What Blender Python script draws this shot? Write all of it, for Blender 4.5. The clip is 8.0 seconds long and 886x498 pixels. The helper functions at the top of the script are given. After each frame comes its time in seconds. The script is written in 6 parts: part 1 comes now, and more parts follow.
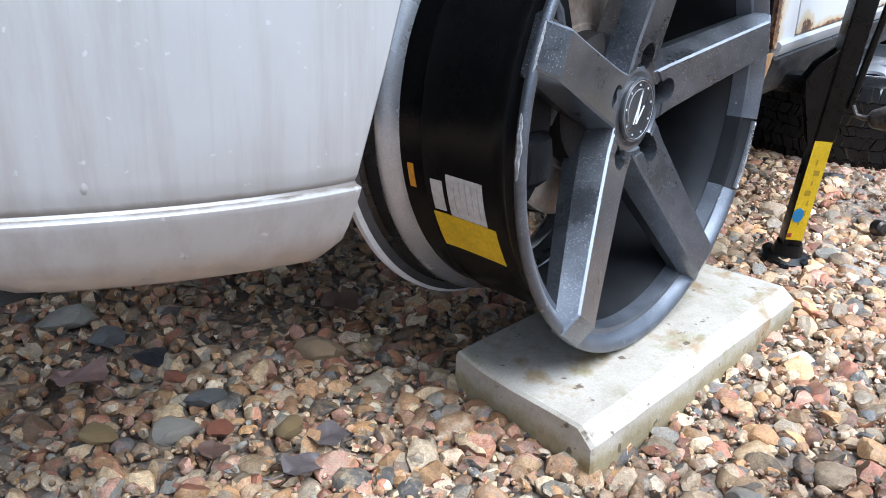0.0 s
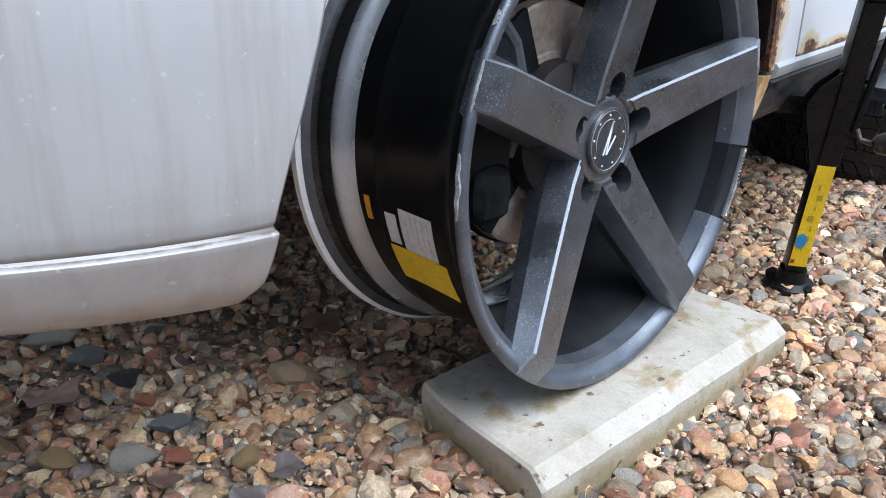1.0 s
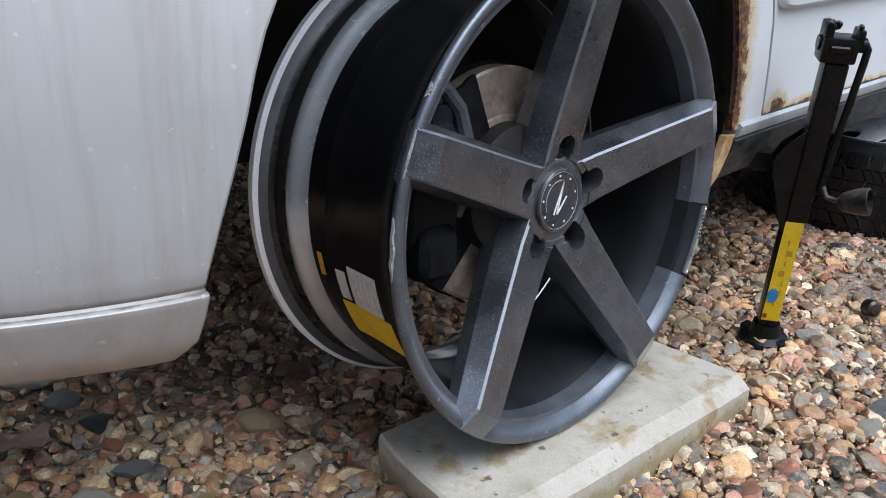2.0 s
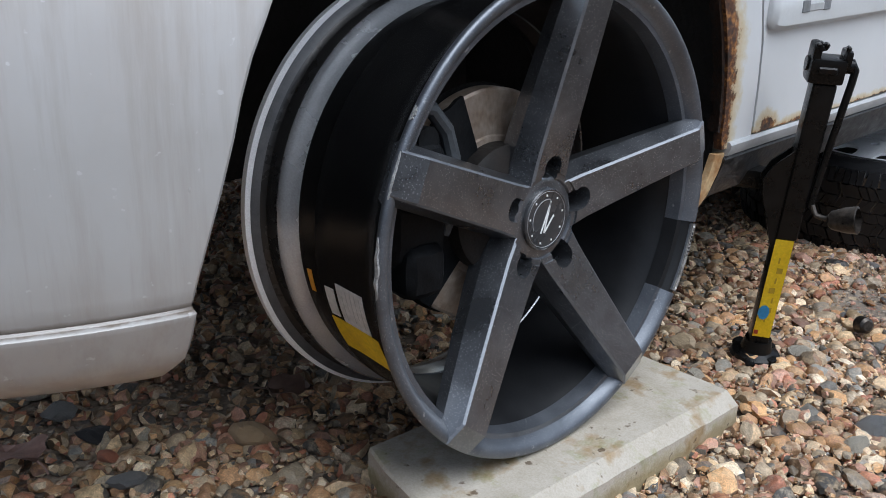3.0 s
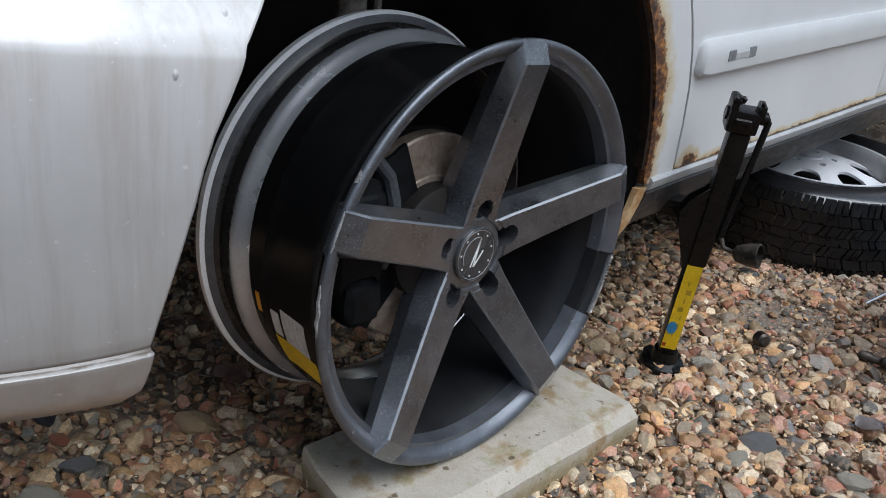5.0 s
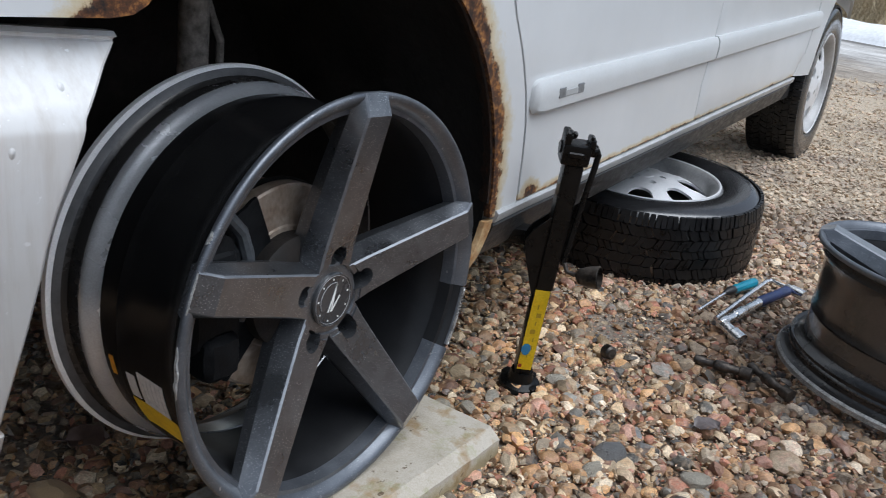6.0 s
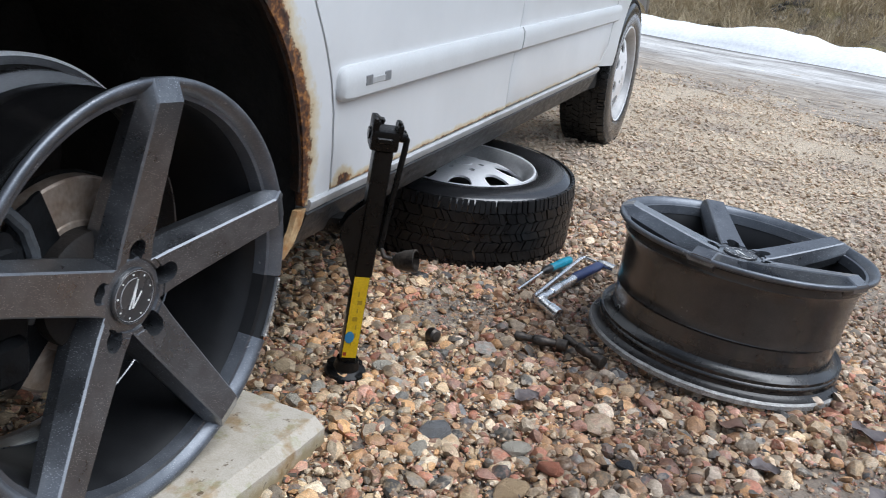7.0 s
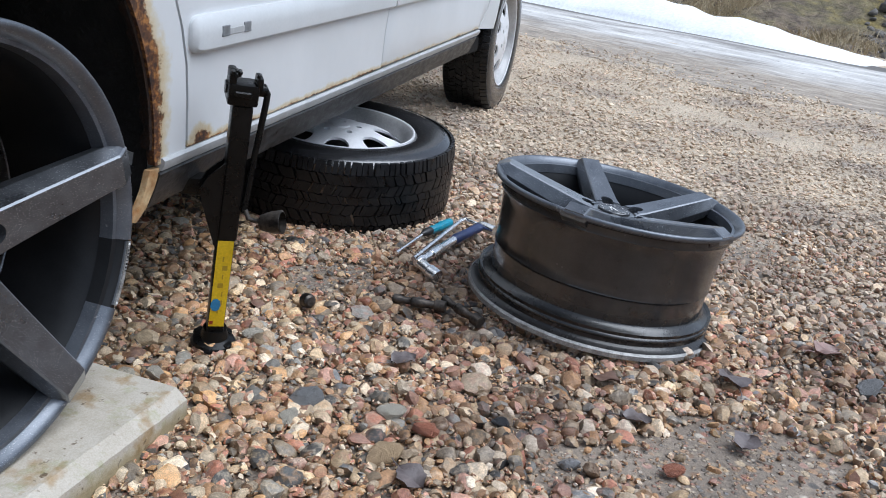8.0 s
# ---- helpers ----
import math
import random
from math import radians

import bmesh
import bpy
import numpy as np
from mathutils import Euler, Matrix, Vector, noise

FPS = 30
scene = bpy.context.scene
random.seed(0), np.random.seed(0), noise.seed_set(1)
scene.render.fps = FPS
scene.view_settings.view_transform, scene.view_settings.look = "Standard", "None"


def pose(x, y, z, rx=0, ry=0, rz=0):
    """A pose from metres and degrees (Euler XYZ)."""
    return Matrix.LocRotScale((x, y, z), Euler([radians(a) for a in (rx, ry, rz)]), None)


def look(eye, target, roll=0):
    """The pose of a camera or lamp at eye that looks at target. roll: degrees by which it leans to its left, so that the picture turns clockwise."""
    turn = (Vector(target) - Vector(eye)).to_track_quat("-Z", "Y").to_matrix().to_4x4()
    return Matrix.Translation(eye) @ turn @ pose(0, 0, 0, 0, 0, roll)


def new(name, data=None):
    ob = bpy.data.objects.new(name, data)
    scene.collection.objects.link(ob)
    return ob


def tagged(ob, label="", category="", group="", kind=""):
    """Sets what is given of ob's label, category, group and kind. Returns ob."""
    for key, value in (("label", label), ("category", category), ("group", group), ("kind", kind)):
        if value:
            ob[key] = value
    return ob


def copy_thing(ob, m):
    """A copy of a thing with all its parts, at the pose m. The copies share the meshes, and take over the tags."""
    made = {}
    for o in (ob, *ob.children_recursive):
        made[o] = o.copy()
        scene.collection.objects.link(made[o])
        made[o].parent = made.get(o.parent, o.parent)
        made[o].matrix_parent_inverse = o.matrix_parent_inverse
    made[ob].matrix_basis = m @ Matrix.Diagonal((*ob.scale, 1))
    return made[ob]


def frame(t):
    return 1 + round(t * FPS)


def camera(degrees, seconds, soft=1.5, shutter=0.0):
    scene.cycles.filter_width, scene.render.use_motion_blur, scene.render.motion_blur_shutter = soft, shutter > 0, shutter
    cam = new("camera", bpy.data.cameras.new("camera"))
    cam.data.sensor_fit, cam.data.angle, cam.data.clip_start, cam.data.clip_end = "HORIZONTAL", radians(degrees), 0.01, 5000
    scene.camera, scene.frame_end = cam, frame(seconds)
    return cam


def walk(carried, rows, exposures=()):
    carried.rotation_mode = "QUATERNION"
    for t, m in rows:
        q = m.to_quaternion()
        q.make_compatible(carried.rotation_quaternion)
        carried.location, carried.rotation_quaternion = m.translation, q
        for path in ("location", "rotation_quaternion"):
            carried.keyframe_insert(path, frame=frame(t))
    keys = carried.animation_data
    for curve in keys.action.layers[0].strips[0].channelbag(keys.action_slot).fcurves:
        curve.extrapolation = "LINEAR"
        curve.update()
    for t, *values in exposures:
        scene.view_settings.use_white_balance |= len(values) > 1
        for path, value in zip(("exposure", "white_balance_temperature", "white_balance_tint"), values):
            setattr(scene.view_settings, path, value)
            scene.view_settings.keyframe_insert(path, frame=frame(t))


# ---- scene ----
cam = camera(56.0, 8.0, soft=0.9, shutter=0.15)
PATH = [
    (0, (0.255, 0.116, 0.482), (-0.031, 1.961, -0.236), 1.2),
    (0.5, (0.306, 0.137, 0.495), (-0.069, 1.964, -0.228), 0.8),
    (1, (0.341, 0.16, 0.513), (-0.063, 1.979, -0.215), 0.8),
    (1.5, (0.376, 0.159, 0.533), (-0.049, 1.989, -0.151), 1.2),
    (1.7, (0.396, 0.162, 0.539), (-0.057, 1.994, -0.124), 0.9),
    (2.8, (0.438, 0.153, 0.545), (-0.044, 1.99, -0.081), 0.9),
    (3, (0.441, 0.153, 0.555), (-0.048, 1.99, -0.067), 1.0),
    (3.5, (0.448, 0.14, 0.584), (-0.022, 1.971, -0.068), 2.3),
    (4, (0.45, 0.124, 0.622), (-0.008, 1.937, -0.088), 3.3),
    (4.2, (0.452, 0.123, 0.635), (0.011, 1.934, -0.089), 4.0),
    (5.3, (0.46, 0.101, 0.7), (0.156, 1.928, -0.053), 6.4),
    (5.5, (0.458, 0.099, 0.707), (0.205, 1.943, -0.026), 6.1),
    (6, (0.467, 0.087, 0.727), (0.439, 1.968, 0.049), 6.0),
    (6.5, (0.48, 0.076, 0.729), (0.629, 1.958, 0.068), 6.2),
    (7, (0.51, 0.073, 0.713), (0.857, 1.936, 0.074), 6.5),
    (7.5, (0.538, 0.083, 0.695), (1.023, 1.911, 0.047), 7.2),
    (8, (0.561, 0.096, 0.684), (1.152, 1.885, 0.011), 7.6),
]
EXPOSURES = [(0, 1.23, 5430, 8), (1, 0.92, 5500, 8), (2, 0.54, 5650, 8), (3.5, 0.24, 5850, 8), (5.5, 0.09, 5880, 7.5), (7, 0.36, 5830, 8), (8, 0.37, 5680, 8)]
walk(cam, [(t, look(eye, target, roll)) for t, eye, target, roll in PATH], EXPOSURES)

# ---- light: overcast sky, one very soft sun ----
world = bpy.data.worlds.new("sky")
scene.world = world
world.use_nodes = True
wn = world.node_tree.nodes
sky = wn.new("ShaderNodeTexSky")
sky.sky_type = "NISHITA"
sky.sun_disc = False
sky.sun_elevation, sky.sun_rotation = radians(60), radians(118)
sky.air_density, sky.dust_density, sky.ozone_density = 1.0, 1.2, 1.0
wn["Background"].inputs["Strength"].default_value = 0.12
grey = wn.new("ShaderNodeHueSaturation")  # cloud cover takes most of the blue away
grey.inputs["Saturation"].default_value = 0.4
world.node_tree.links.new(sky.outputs[0], grey.inputs["Color"])
world.node_tree.links.new(grey.outputs[0], wn["Background"].inputs["Color"])
sun = new("sun", bpy.data.lights.new("sun", "SUN"))
sun.data.energy, sun.data.angle, sun.data.color = 2.4, radians(50), (1.0, 0.985, 0.97)
sun.matrix_world = look((0.86, -0.46, 1.69), (0, 0, 0))


# ---- materials ----
def nodes_of(name):
    m = bpy.data.materials.new(name)
    m.use_nodes = True
    nt = m.node_tree
    return m, nt, nt.nodes, nt.nodes["Principled BSDF"]


def ramp_of(nt, fac, stops, mode="LINEAR"):
    r = nt.nodes.new("ShaderNodeValToRGB")
    r.color_ramp.interpolation = mode
    el = r.color_ramp.elements
    while len(el) < len(stops):
        el.new(0.5)
    for e, (p, c) in zip(el, stops):
        e.position, e.color = p, (*c, 1) if len(c) == 3 else c
    if fac is not None:
        nt.links.new(fac, r.inputs[0])
    return r.outputs[0]


def noise_of(nt, scale, detail=4, rough=0.6, stretch=(1, 1, 1)):
    tc = nt.nodes.new("ShaderNodeTexCoord")
    mp = nt.nodes.new("ShaderNodeMapping")
    mp.inputs["Scale"].default_value = stretch
    nz = nt.nodes.new("ShaderNodeTexNoise")
    nz.inputs["Scale"].default_value, nz.inputs["Detail"].default_value, nz.inputs["Roughness"].default_value = scale, detail, rough
    nt.links.new(tc.outputs["Object"], mp.inputs[0])
    nt.links.new(mp.outputs[0], nz.inputs[0])
    return nz.outputs[0]


def mixed(nt, fac, a, b, mode="MIX"):
    x = nt.nodes.new("ShaderNodeMix")
    x.data_type, x.blend_type = "RGBA", mode
    for sock, v in ((x.inputs["Factor"], fac), (x.inputs["A"], a), (x.inputs["B"], b)):
        if isinstance(v, (int, float)):
            sock.default_value = v
        elif isinstance(v, tuple):
            sock.default_value = (*v, 1)
        else:
            nt.links.new(v, sock)
    return x.outputs["Result"]


def calc(nt, op, a, b=0.0, clamp=False):
    x = nt.nodes.new("ShaderNodeMath")
    x.operation, x.use_clamp = op, clamp
    for sock, v in zip(x.inputs, (a, b)):
        if isinstance(v, (int, float)):
            sock.default_value = v
        else:
            nt.links.new(v, sock)
    return x.outputs[0]


def bumped(nt, bsdf, height, strength, dist=0.002):
    b = nt.nodes.new("ShaderNodeBump")
    b.inputs["Strength"].default_value, b.inputs["Distance"].default_value = strength, dist
    nt.links.new(height, b.inputs["Height"])
    nt.links.new(b.outputs[0], bsdf.inputs["Normal"])


def mat(name, c1, c2, scale=12, rough=(0.4, 0.6), metal=0.0, bump=0.15, bscale=180, coat=0.0, stretch=(1, 1, 1), dist=0.002, grain=0.15, drops=0.0, spec=0.5, chips=0.0):
    """Two colours mixed by a large stain noise and a fine grain."""
    m, nt, n, b = nodes_of(name)
    big, fine = noise_of(nt, scale, 5, 0.65, stretch), noise_of(nt, bscale, 3, 0.6)
    base = ramp_of(nt, big, [(0.32, c1), (0.68, c2)])
    speck = ramp_of(nt, fine, [(0.3, (1 - grain,) * 3), (0.7, (1 + grain * 0.7,) * 3)])
    col = mixed(nt, 1.0, base, speck, "MULTIPLY")
    if drops:
        tc = n.new("ShaderNodeTexCoord")
        vo = n.new("ShaderNodeTexVoronoi")
        vo.inputs["Scale"].default_value = 400
        nt.links.new(tc.outputs["Object"], vo.inputs["Vector"])
        keep = ramp_of(nt, noise_of(nt, 45, 3, 0.6), [(0.36, (0, 0, 0)), (0.56, (1, 1, 1))])
        dot = ramp_of(nt, vo.outputs["Distance"], [(0.15, (1, 1, 1)), (0.27, (0, 0, 0))])
        col = mixed(nt, calc(nt, "MULTIPLY", calc(nt, "MULTIPLY", dot, keep), drops), col, (0.5, 0.52, 0.55))
    if chips:
        chip = ramp_of(nt, noise_of(nt, 55, 6, 0.75), [(0.63, (0, 0, 0)), (0.66, (1, 1, 1))])
        col = mixed(nt, calc(nt, "MULTIPLY", chip, chips), col, (0.5, 0.5, 0.5))
    nt.links.new(col, b.inputs["Base Color"])
    nt.links.new(ramp_of(nt, big, [(0.3, (rough[0],) * 3), (0.7, (rough[1],) * 3)]), b.inputs["Roughness"])
    b.inputs["Metallic"].default_value, b.inputs["Coat Weight"].default_value, b.inputs["Coat Roughness"].default_value = metal, coat, 0.18
    b.inputs["Specular IOR Level"].default_value = spec
    bumped(nt, b, fine, bump, dist)
    return m


STONES = [(0.0, (0.43, 0.27, 0.165)), (0.09, (0.54, 0.42, 0.28)), (0.20, (0.25, 0.16, 0.10)), (0.28, (0.60, 0.50, 0.38)), (0.37, (0.40, 0.185, 0.13)), (0.46, (0.33, 0.275, 0.21)),
          (0.55, (0.50, 0.31, 0.165)), (0.66, (0.075, 0.074, 0.076)), (0.71, (0.44, 0.265, 0.215)), (0.79, (0.64, 0.57, 0.48)), (0.87, (0.25, 0.25, 0.245)), (0.92, (0.36, 0.30, 0.23)), (0.97, (0.19, 0.20, 0.22))]


def stone_mat(name, per_object, dry=0.0):
    """Wet mixed stones: each with its own tone, mottled, veined and speckled; dry: how far road dust covers them."""
    m, nt, n, b = nodes_of(name)
    if per_object:
        r = n.new("ShaderNodeObjectInfo").outputs["Random"]
    else:
        r = n.new("ShaderNodeNewGeometry").outputs["Random Per Island"]
    geo = n.new("ShaderNodeNewGeometry")

    def world_noise(scale, detail, rough):
        z = n.new("ShaderNodeTexNoise")
        z.inputs["Scale"].default_value, z.inputs["Detail"].default_value, z.inputs["Roughness"].default_value = scale, detail, rough
        nt.links.new(geo.outputs["Position"], z.inputs[0])
        return z.outputs[0]

    base = ramp_of(nt, r, STONES, "CONSTANT")
    shift = ramp_of(nt, calc(nt, "FRACT", calc(nt, "MULTIPLY", r, 37.3)), [(0.0, (0.34, 0.325, 0.31)), (0.45, (0.86, 0.84, 0.82)), (1.0, (1.34, 1.325, 1.30))])
    col = mixed(nt, 1.0, base, shift, "MULTIPLY")
    # a second mineral in blotches within one stone
    other = ramp_of(nt, calc(nt, "FRACT", calc(nt, "MULTIPLY", r, 53.9)), STONES, "CONSTANT")
    col = mixed(nt, calc(nt, "MULTIPLY", ramp_of(nt, world_noise(70, 4, 0.65), [(0.46, (0, 0, 0)), (0.60, (1, 1, 1))]), 0.42), col, other)
    mott, speck = world_noise(150, 6, 0.75), world_noise(620, 3, 0.6)
    col = mixed(nt, 1.0, col, ramp_of(nt, mott, [(0.30, (0.56, 0.54, 0.52)), (0.55, (1.0, 0.99, 0.97)), (0.72, (1.32, 1.30, 1.26))]), "MULTIPLY")
    col = mixed(nt, 1.0, col, ramp_of(nt, speck, [(0.34, (0.74, 0.73, 0.72)), (0.66, (1.20, 1.19, 1.17))]), "MULTIPLY")
    damp = world_noise(2.1, 5, 0.55)
    col = mixed(nt, 1.0, col, ramp_of(nt, damp, [(0.38, (0.72, 0.665, 0.64)), (0.47, (1.03, 0.995, 0.96)), (0.56, (1.27, 1.235, 1.19))]), "MULTIPLY")
    place = n.new("ShaderNodeSeparateXYZ")
    nt.links.new(geo.outputs["Position"], place.inputs[0])
    side = calc(nt, "ADD", place.outputs[0], calc(nt, "MULTIPLY", calc(nt, "SUBTRACT", world_noise(2.2, 3, 0.5), 0.5), 0.9))
    col = mixed(nt, 1.0, col, ramp_of(nt, side, [(0.0, (1.0, 0.985, 0.905)), (0.55, (0.995, 0.975, 0.885)), (1.0, (1.05, 1.045, 1.03))]), "MULTIPLY")
    if dry:
        dust = ramp_of(nt, world_noise(2.6, 5, 0.6), [(0.36, (0.50, 0.425, 0.35)), (0.50, (0.74, 0.62, 0.475)), (0.66, (0.86, 0.73, 0.565))])
        col = mixed(nt, dry, col, dust)
    nt.links.new(col, b.inputs["Base Color"])
    wet = calc(nt, "ADD", calc(nt, "MULTIPLY", calc(nt, "FRACT", calc(nt, "MULTIPLY", r, 91.7)), 0.5), calc(nt, "MULTIPLY", mott, 0.5))
    nt.links.new(ramp_of(nt, wet, [(0.1, (0.24 + dry * 0.5,) * 3), (0.8, (0.68 + dry * 0.3,) * 3)]), b.inputs["Roughness"])
    bumped(nt, b, calc(nt, "ADD", mott, calc(nt, "MULTIPLY", speck, 0.5)), 0.55, 0.0028)
    return m


M_STONE = stone_mat("gravel_stone", False)
M_PEBBLE = stone_mat("pebble_stone", True)
M_DRYSTONE = stone_mat("dry_gravel_stone", False, 0.60)
M_HALFDRY = stone_mat("half_dry_gravel_stone", False, 0.30)


def ground_mat():
    """Sandy dirt with small stones pressed into it, wet round the car, paler and drier towards the road."""
    m, nt, n, b = nodes_of("wet_sandy_dirt")
    big, fine, grit = noise_of(nt, 3, 5, 0.65), noise_of(nt, 120, 4, 0.7), noise_of(nt, 420, 3, 0.7)
    sand = ramp_of(nt, big, [(0.32, (0.16, 0.128, 0.10)), (0.68, (0.31, 0.258, 0.208))])
    tc = n.new("ShaderNodeTexCoord")
    along = n.new("ShaderNodeVectorMath")
    along.operation = "DOT_PRODUCT"
    along.inputs[1].default_value = (0.5225, 0.8526, 0)
    nt.links.new(tc.outputs["Object"], along.inputs[0])
    way = calc(nt, "ADD", calc(nt, "SUBTRACT", along.outputs["Value"], 1.05), calc(nt, "MULTIPLY", calc(nt, "SUBTRACT", noise_of(nt, 1.3, 4, 0.6), 0.5), 1.6))
    dry = ramp_of(nt, calc(nt, "MULTIPLY", way, 0.25), [(0.32, (0, 0, 0)), (0.62, (1, 1, 1))])
    pale = ramp_of(nt, noise_of(nt, 2.6, 5, 0.6), [(0.36, (0.42, 0.355, 0.29)), (0.50, (0.58, 0.485, 0.365)), (0.66, (0.68, 0.575, 0.44))])
    sand = mixed(nt, dry, sand, pale)
    col = sand
    for size, share in ((52, 0.8), (110, 0.6)):
        vo = n.new("ShaderNodeTexVoronoi")
        vo.inputs["Scale"].default_value = size
        nt.links.new(tc.outputs["Object"], vo.inputs["Vector"])
        pick = n.new("ShaderNodeSeparateColor")
        nt.links.new(vo.outputs["Color"], pick.inputs[0])
        tone = mixed(nt, calc(nt, "MULTIPLY", dry, 0.42), ramp_of(nt, pick.outputs[0], STONES, "CONSTANT"), sand)
        inside = ramp_of(nt, vo.outputs["Distance"], [(0.30, (1, 1, 1)), (0.52, (0, 0, 0))])
        inside = calc(nt, "MULTIPLY", inside, calc(nt, "GREATER_THAN", pick.outputs[1], 0.35))
        col = mixed(nt, calc(nt, "MULTIPLY", inside, share), col, tone)
    col = mixed(nt, 1.0, col, ramp_of(nt, fine, [(0.3, (0.70, 0.69, 0.68)), (0.7, (1.2, 1.19, 1.17))]), "MULTIPLY")
    col = mixed(nt, 1.0, col, ramp_of(nt, grit, [(0.35, (0.78, 0.77, 0.76)), (0.65, (1.18, 1.17, 1.15))]), "MULTIPLY")
    nt.links.new(col, b.inputs["Base Color"])
    b.inputs["Roughness"].default_value = 0.7
    bumped(nt, b, calc(nt, "ADD", inside, calc(nt, "ADD", calc(nt, "MULTIPLY", fine, 0.6), calc(nt, "MULTIPLY", grit, 0.3))), 0.7, 0.008)
    return m


M_DIRT = ground_mat()
M_RIM = mat("gunmetal_lacquer", (0.095, 0.100, 0.109), (0.184, 0.193, 0.208), 16, (0.22, 0.46), metal=0.8, coat=1.0, bump=0.07, bscale=700, drops=0.85)
M_RIM_LIP = mat("scuffed_lip_lacquer", (0.105, 0.115, 0.132), (0.165, 0.178, 0.200), 22, (0.36, 0.52), metal=0.7, coat=0.25, bump=0.1, bscale=600, drops=0.35, chips=0.55)
M_FLNG = mat("gunmetal_flange", (0.42, 0.436, 0.465), (0.54, 0.556, 0.585), 9, (0.2, 0.3), metal=0.6, coat=0.6, bump=0.05, bscale=500)
# flange groove toned darker than its ridge to carry the shade there
M_FLNG_DARK = mat("wet_shaded_flange", (0.022, 0.021, 0.021), (0.045, 0.043, 0.041), 9, (0.2, 0.35), metal=0.35, bump=0.05, bscale=500)
M_RIDGE_WET = mat("wet_glossy_ridge", (0.016, 0.0158, 0.0155), (0.034, 0.033, 0.032), 12, (0.2, 0.34), metal=0.2, coat=0.35, bump=0.04, bscale=400)
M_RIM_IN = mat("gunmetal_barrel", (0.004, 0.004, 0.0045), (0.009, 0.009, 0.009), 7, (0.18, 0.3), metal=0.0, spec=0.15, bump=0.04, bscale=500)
# rim lacquer darkened for the shade inside the barrel and the lip recess
M_RIM_SHADED = mat("shaded_dull_gunmetal", (0.009, 0.0093, 0.0102), (0.02, 0.0205, 0.022), 8, (0.35, 0.5), bump=0.06, bscale=400, spec=0.25)
# lighter than the lacquer: the sky highlight along the edges is in this colour
M_RIM_EDGE = mat("highlit_rim_edge", (0.15, 0.161, 0.18), (0.23, 0.243, 0.265), 40, (0.36, 0.52), metal=0.5, bump=0.1, bscale=500)
M_CAP = mat("dark_cap_lacquer", (0.035, 0.036, 0.038), (0.055, 0.056, 0.059), 20, (0.2, 0.32), metal=0.2, coat=0.4, bump=0.03)
M_LIPRAW = mat("scuffed_bare_edge", (0.84, 0.84, 0.85), (0.94, 0.94, 0.94), 60, (0.35, 0.6), metal=0.0, bump=0.06, bscale=700)
M_LIPGREY = mat("dusty_grey_edge", (0.20, 0.195, 0.185), (0.46, 0.45, 0.43), 60, (0.35, 0.6), metal=0.3, bump=0.3, bscale=500, grain=0.5)
M_SCUFF = mat("scraped_bare_alloy", (0.26, 0.26, 0.255), (0.50, 0.50, 0.49), 200, (0.35, 0.6), metal=0.3, bump=0.5, bscale=700, grain=0.4)
M_STEP = mat("dull_grey_flange_step", (0.07, 0.07, 0.073), (0.13, 0.13, 0.134), 40, (0.35, 0.6), metal=0.3, bump=0.06, bscale=700)
M_BLACK = mat("black_plastic", (0.012, 0.012, 0.013), (0.025, 0.025, 0.026), 20, (0.35, 0.55), bump=0.1)
M_WHITE = mat("white_print", (0.75, 0.75, 0.73), (0.85, 0.85, 0.83), 30, (0.4, 0.6), bump=0.05)
M_LABEL = mat("white_paper_label", (0.62, 0.61, 0.6), (0.72, 0.71, 0.7), 30, (0.5, 0.7), bump=0.05)
M_GREYPRINT = mat("grey_print", (0.3, 0.3, 0.31), (0.4, 0.4, 0.41), 30, (0.5, 0.7), bump=0.05)
M_FAINT = mat("faint_grey_print", (0.46, 0.46, 0.46), (0.52, 0.52, 0.52), 30, (0.5, 0.7), bump=0.05)
M_YELLOW = mat("yellow_label", (0.72, 0.47, 0.0), (0.82, 0.56, 0.01), 25, (0.4, 0.6), bump=0.05)
M_YELDARK = mat("yellow_label_print", (0.4, 0.26, 0.01), (0.46, 0.3, 0.02), 25, (0.4, 0.6), bump=0.05)
M_ORANGE = mat("orange_sticker", (0.75, 0.33, 0.02), (0.82, 0.4, 0.03), 25, (0.4, 0.6), bump=0.05)
M_BLUE = mat("blue_sticker", (0.03, 0.2, 0.42), (0.05, 0.27, 0.5), 40, (0.4, 0.6), bump=0.05)
M_JACK = mat("black_jack_paint", (0.003, 0.003, 0.003), (0.008, 0.0075, 0.007), 30, (0.2, 0.42), spec=0.22, bump=0.2, bscale=250)
M_STEEL = mat("chrome_steel", (0.74, 0.745, 0.75), (0.88, 0.885, 0.89), 30, (0.16, 0.32), metal=0.9, bump=0.05)
M_DARKSTEEL = mat("oily_dark_steel", (0.014, 0.013, 0.012), (0.11, 0.092, 0.077), 45, (0.25, 0.5), metal=0.7, bump=0.3)
M_DISC = mat("brake_disc_steel", (0.24, 0.17, 0.12), (0.47, 0.40, 0.335), 22, (0.3, 0.5), metal=0.35, bump=0.15)
M_CALIPER = mat("greasy_black_iron", (0.003, 0.0034, 0.004), (0.010, 0.0108, 0.012), 30, (0.5, 0.7), spec=0.15, bump=0.4, bscale=160)
M_STRAP = mat("greasy_blue_grey_iron", (0.045, 0.05, 0.056), (0.085, 0.092, 0.10), 30, (0.4, 0.6), metal=0.3, bump=0.4, bscale=160)
M_STRUT = mat("dusty_strut", (0.11, 0.095, 0.08), (0.36, 0.32, 0.28), 70, (0.7, 0.95), bump=0.5, bscale=120)
